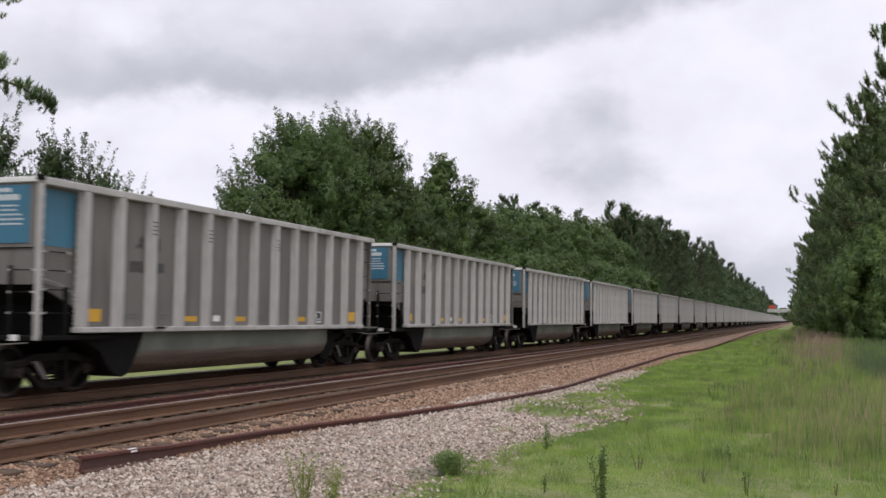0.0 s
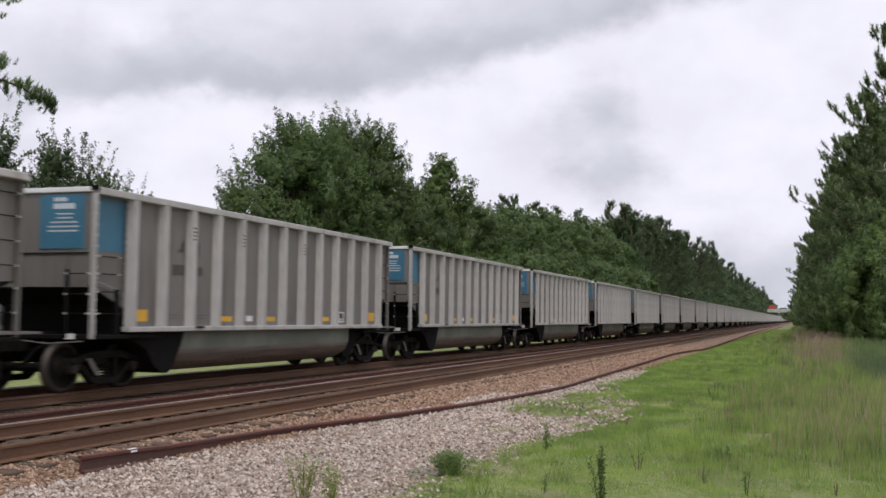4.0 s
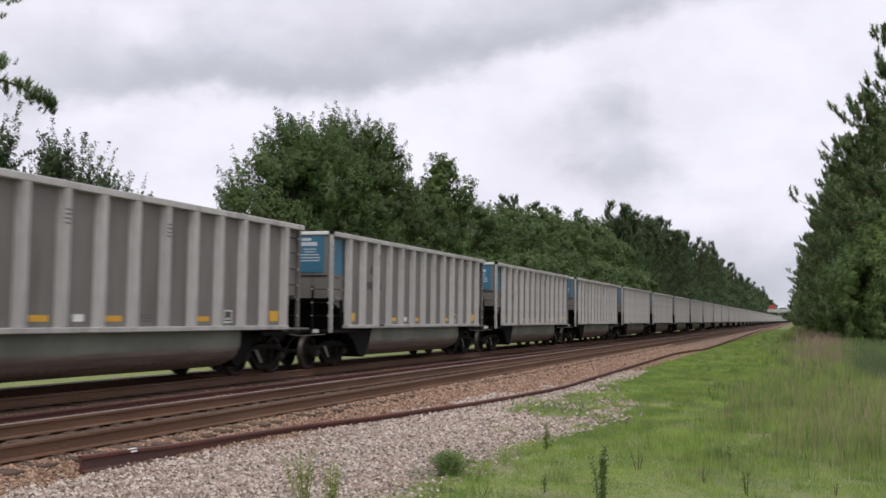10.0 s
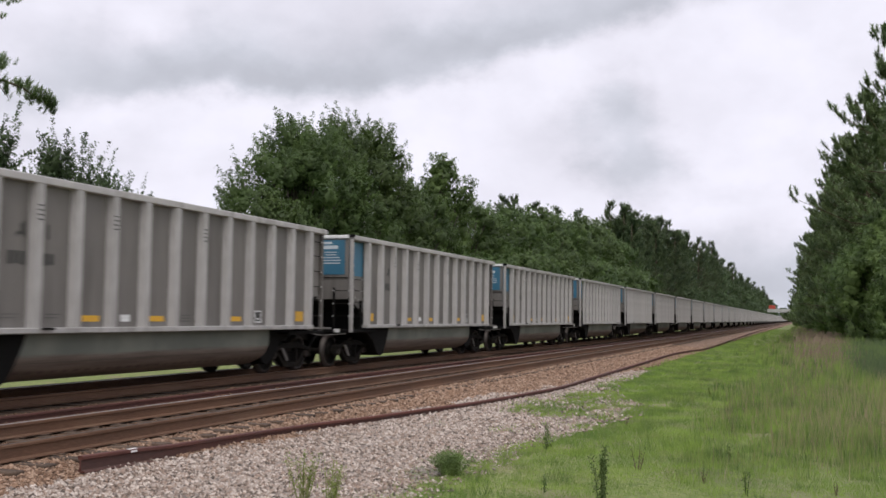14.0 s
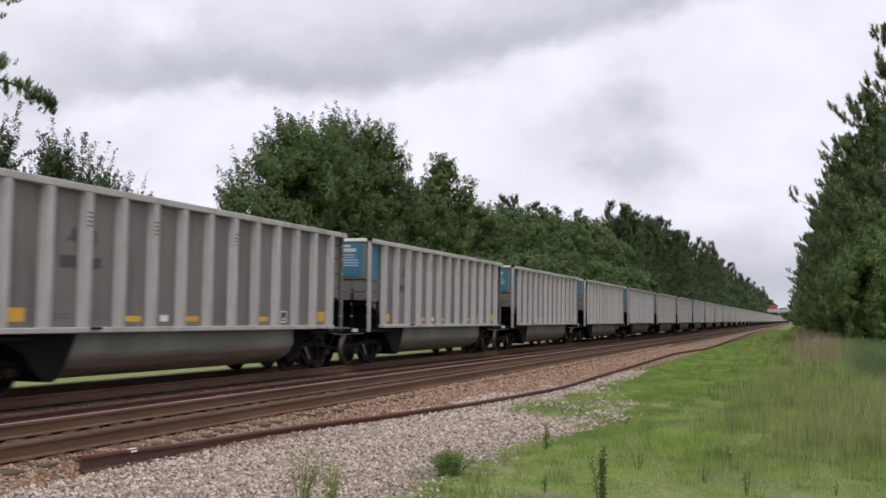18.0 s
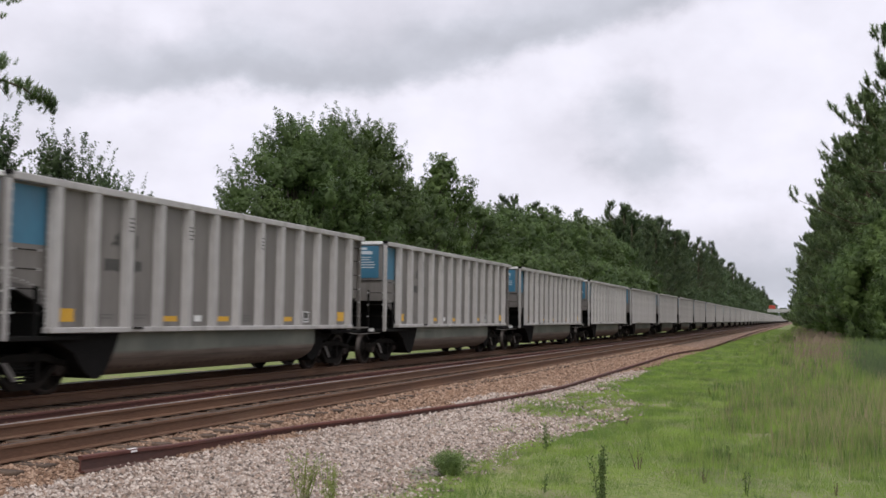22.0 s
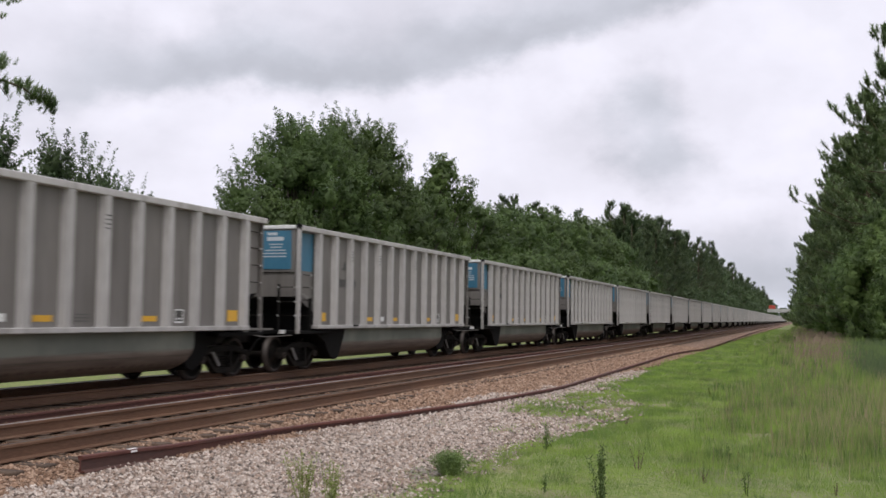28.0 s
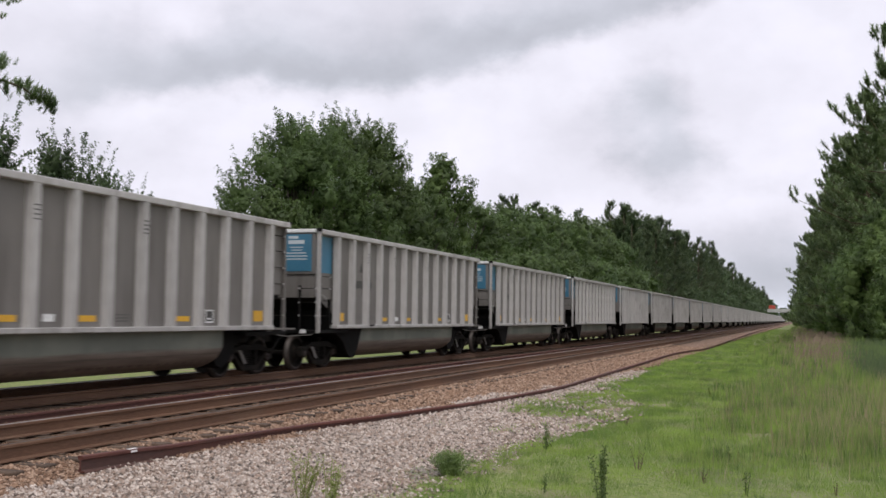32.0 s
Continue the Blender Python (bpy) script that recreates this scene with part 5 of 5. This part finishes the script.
def blades(name, label, material, x, y, h, w, lean, rng, head=False, tilt=0.25):
    """Grass blades (or seed heads on their stalks' tops) as one mesh of narrow leaning triangles."""
    n = len(x)
    z = ground_h(x, y)
    a, la = (rng.random(n) - 0.5) * 2.6, rng.random(n) * 6.283
    ux, uy = np.cos(a) * w, np.sin(a) * w
    lx, ly = np.cos(la) * lean * h, np.sin(la) * lean * h
    if head:
        v = np.stack([np.stack([x + lx * 0.5, y + ly * 0.5, z + h * 0.6], -1), np.stack([x + lx * 0.85 + ux, y + ly * 0.85 + uy, z + h * 0.84], -1),
                      np.stack([x + lx * 1.1, y + ly * 1.1, z + h * 1.05], -1), np.stack([x + lx * 0.85 - ux, y + ly * 0.85 - uy, z + h * 0.86], -1)], 1)
    else:
        v = np.stack([np.stack([x - ux, y - uy, z - 0.01], -1), np.stack([x + ux, y + uy, z - 0.01], -1),
                      np.stack([x + lx, y + ly, z + h], -1)], 1)
    up = np.tile([0.0, -0.3, 1.0], (n, v.shape[1], 1)) + rng.normal(size=(n, 1, 3)) * tilt
    up /= np.linalg.norm(up, axis=2)[..., None]
    f = np.arange(v.shape[0] * v.shape[1]).reshape(n, v.shape[1])
    ob = new(name, mesh_of(name, v.reshape(-1, 3), f, material, normals=up.reshape(-1, 3)))
    return tagged(ob, label, "grass", kind="stuff")


def spread(count, y0, y1, left, rng):
    y = y0 * (y1 / y0) ** rng.random(count)
    right = np.minimum(0.085 * y + 1.2, 9.0)
    return left + (right - left) * rng.random(count), y


def bareness(x, y):
    return drift(x * 0.9, y * 0.6, 12) + 0.6 * drift(x * 2.7, y * 2.0, 2)


def meadow():
    rng = np.random.default_rng(51)
    # short turf: thick and fine, thinner over bare spots and the stony edge
    x, y = spread(700000, 7.0, 220, -6.5, rng)
    bare = bareness(x, y)
    ok = (rng.random(len(x)) < green(x, y) ** 1.5) & ((bare < 0.3 + 0.3 * rng.random(len(x))) | (rng.random(len(x)) < 0.35))
    x, y, bare = x[ok], y[ok], bare[ok]
    lush = np.clip(0.5 + 0.6 * drift(x * 0.6, y * 0.4, 21) + 0.4 * drift(x * 2.2, y * 1.6, 22), 0.1, 1.4)
    h = (0.02 + 0.075 * rng.random(len(x)) ** 1.5) * (0.5 + 0.75 * lush) * np.clip(0.55 + (y - 9) / 22, 0.55, 1.1)
    w = 0.0028 * np.clip(y / 9.0, 1.0, 4.5) * (0.7 + 0.6 * rng.random(len(x)))
    blades("grass", "short bright green turf with bare patches", GRASS, x, y, h, w, 0.3 + 0.7 * rng.random(len(x)), rng)
    # tufts: darker, longer blades in clumps all over the turf
    cx, cy = spread(2600, 9.0, 120, -4.0, rng)
    ok = (green(cx, cy) > 0.8) & (rng.random(len(cx)) < 0.45 + 0.5 * drift(cx * 0.5, cy * 0.3, 31))
    cx, cy = cx[ok], cy[ok]
    n = 42
    x = (cx[:, None] + rng.normal(size=(len(cx), n)) * 0.09).ravel()
    y = (cy[:, None] + rng.normal(size=(len(cx), n)) * 0.09).ravel()
    h = np.repeat(0.1 + 0.2 * rng.random(len(cx)) ** 2, n) * (0.5 + 0.5 * rng.random(len(x)))
    w = 0.0026 * np.clip(y / 9.0, 1.0, 9.0)
    blades("grass", "darker green tufts of longer grass in the turf", TALL_GRASS, x, y, h, w, 0.2 + 0.5 * rng.random(len(x)), rng)
    # tall grass in clumps towards the pines
    cx, cy = spread(14000, 12.0, 300, -2.6, rng)
    t = tallness(cx, cy)
    ok = rng.random(len(cx)) < t ** 0.9
    cx, cy, t = cx[ok], cy[ok], t[ok]
    n = 18
    size = (0.3 + 0.55 * rng.random(len(cx))) * (0.4 + 0.6 * t) * np.clip(0.35 + cy / 75, 0, 1.0) * (1 + 0.45 * drift(cx * 0.9, cy * 0.35, 41))
    x = (cx[:, None] + rng.normal(size=(len(cx), n)) * 0.08).ravel()
    y = (cy[:, None] + rng.normal(size=(len(cx), n)) * 0.12).ravel()
    h = np.repeat(size, n) * (0.45 + 0.55 * rng.random(len(x)))
    w = 0.0027 * np.clip(y / 9.0, 1.0, 9.0) * (0.7 + 0.6 * rng.random(len(x)))
    blades("tall_grass", "tall green grass gone to seed", TALL_GRASS, x, y, h, w, 0.04 + 0.3 * rng.random(len(x)) ** 1.5, rng, tilt=0.45)
    # rank dark weeds in the shade of the pines
    cx, cy = spread(9000, 34.0, 200, 0.5, rng)
    ok = (cx > 0.042 * cy + 0.5 * drift(cx * 0.8, cy * 0.2, 46)) & (rng.random(len(cx)) < 0.75)
    cx, cy = cx[ok], cy[ok]
    n = 12
    x = (cx[:, None] + rng.normal(size=(len(cx), n)) * 0.15).ravel()
    y = (cy[:, None] + rng.normal(size=(len(cx), n)) * 0.2).ravel()
    h = np.repeat(0.5 + 0.6 * rng.random(len(cx)), n) * (0.4 + 0.6 * rng.random(len(x)))
    blades("tall_grass", "rank dark green weeds by the pine edge", RANK, x, y, h, 0.0033 * np.clip(y / 9.0, 1.0, 9.0), 0.2 + 0.4 * rng.random(len(x)), rng, tilt=0.5)
    # dry straw stalks among it
    x, y = spread(26000, 12.0, 120, -2.6, rng)
    ok = rng.random(len(x)) < tallness(x, y) * (0.5 + 0.5 * drift(x * 0.8, y * 0.4, 43))
    x, y = x[ok], y[ok]
    h = 0.25 + 0.45 * rng.random(len(x))
    blades("dry_grass", "pale straw stalks standing in the tall grass", STRAW, x, y, h, 0.0019 * np.clip(y / 9.0, 1.0, 9.0), 0.1 + 0.4 * rng.random(len(x)), rng, tilt=0.4)
    # brown seed heads, thickest in a band along the far grass
    x, y = spread(60000, 26.0, 300, -2.6, rng)
    band = np.exp(-((x - 0.014 * y) / (0.4 + 0.011 * y)) ** 2) * np.clip((y - 26) / 35, 0.05, 1.0)
    ok = rng.random(len(x)) < band * (0.55 + 0.7 * drift(x * 0.9, y * 0.16, 44)) * np.clip(tallness(x, y) + 0.35, 0, 1)
    x, y = x[ok], y[ok]
    h = 0.6 + 0.4 * rng.random(len(x))
    blades("seed_heads", "mauve brown grass seed heads in a drift", SEED_GRASS, x, y, h, 0.0019 * np.clip(y / 9.0, 1.0, 8.0), 0.08 + 0.3 * rng.random(len(x)), rng, head=True, tilt=0.4)


meadow()


def weed(name, label, x, y, height, stems, leaf, spread, material, seed, per=40, droop=0.1):
    """A weed of upright stems set with narrow leaves."""
    rng = np.random.default_rng(seed)
    ob = thing(name, label, "weed", "weeds in the grass", at=(x, y, float(ground_h(x, y))))
    shapes, P = [], []
    for s in range(stems):
        a = rng.random() * 6.283
        r = spread * rng.random()
        tip = np.array([math.cos(a) * r, math.sin(a) * r, height * (0.65 + 0.35 * rng.random())])
        foot = tip * np.array([0.3, 0.3, 0])
        mid = (tip + foot) / 2 + np.array([0, 0, height * 0.05])
        shapes.append(tube([tuple(foot), tuple(mid), tuple(tip)], [0.005, 0.004, 0.0015], 4))
        for k in range(per):
            t = 0.12 + 0.9 * rng.random()
            P.append(foot + (tip - foot) * t + rng.normal(size=3) * leaf * 0.45)
    P = np.array(P)
    v, f, _ = cards(P, np.tile([0, 0, 0.6], (len(P), 1)), leaf * (0.6 + 0.7 * rng.random(len(P))), leaf * 0.22, rng)
    part("stalk", mesh_of("stalk", *joined(shapes), material), None, ob)["kind"] = "stuff"
    part("foliage", mesh_of("foliage", v, f, material), None, ob)
    return ob


WEEDS = [weed("bushy_weed", "low green bushy weed at the gravel edge", -4.08, 12.3, 0.3, 60, 0.045, 0.3, BUSH, 61, 60),
         weed("tall_weed", "narrow dark green weed standing in the turf", -3.53, 15.0, 0.42, 3, 0.06, 0.05, WEED, 62, 40),
         weed("tall_weed", "tall feathery dark green weed in the turf", -1.93, 10.6, 0.74, 6, 0.042, 0.08, WEED, 63, 170),
         weed("pale_weed", "pale yellow-green weed growing in the gravel", -4.8, 9.7, 0.55, 12, 0.05, 0.2, PALE_WEED, 64, 34),
         weed("pale_weed", "pale yellow-green weed growing in the gravel", -4.47, 9.65, 0.47, 10, 0.05, 0.18, PALE_WEED, 65, 32),
         weed("small_weed", "thin green weed in the turf", -0.98, 14.9, 0.35, 3, 0.04, 0.06, WEED, 66, 24),
         weed("small_weed", "thin green weed in the turf", -0.62, 12.3, 0.3, 3, 0.04, 0.06, WEED, 67, 24),
         weed("dry_weed", "thin brown dried weed in the turf", -2.0, 13.6, 0.3, 5, 0.035, 0.14, DRY_STEM, 68, 14)]
MORE = random.Random(8)
for _ in range(14):
    wy = 10.5 * (42 / 10.5) ** MORE.random()
    wx = MORE.uniform(-3.9, 0.08 * wy + 0.3)
    WEEDS.append(again(WEEDS[MORE.choice((1, 5, 6, 7, 7, 7))], wx, wy, MORE.uniform(0, 360), MORE.uniform(0.35, 0.65), float(ground_h(wx, wy))))


# ---------------------------------------------------------------- what moves
def motions():
    # the train: a steady speed towards the camera
    for i, car in enumerate(CARS):
        walk(car, [(t, car_pose(i, t)) for t, _ in DRIFT])
    # wheels roll with it; each axle position shares one path of turns
    turn = SPEED / 0.457
    for k in range(4):
        sets = [[o for o in car.children if o.name.split(".")[0] == "wheelset"][k] for car in CARS]
        first = sets[0]
        place = first.location.copy()
        walk(first, [(n / FPS, pose(place.x, place.y, place.z, math.degrees(turn * n / FPS) % 360.0)) for n in range(32 * FPS + 1)])
        for ws in sets[1:]:
            ws.rotation_mode = "QUATERNION"
            ws.animation_data_create()
            ws.animation_data.action = first.animation_data.action
            ws.animation_data.action_slot = first.animation_data.action_slot
    # clouds drift slowly
    walk(BACKDROP, [(t, pose(0, 0, 0, 0.025 * t, 0, -0.103 * t)) for t in (0.0, 8.0, 16.0, 24.0, 32.0)])
    # weeds nod in the wind
    for k, w in enumerate(WEEDS):
        still = w.matrix_basis.copy()
        size = (1.0, 2.0, 3.0, 5.0, 5.0)[k] if k < 5 else 2.5
        walk(w, [(t * 0.5, still @ pose(0, 0, 0, size * 0.5 * math.sin(t * 1.3 + k), size * math.sin(t * 0.9 + 2 * k) + 0.5 * size * math.sin(t * 2.1), 0)) for t in range(65)])


motions()
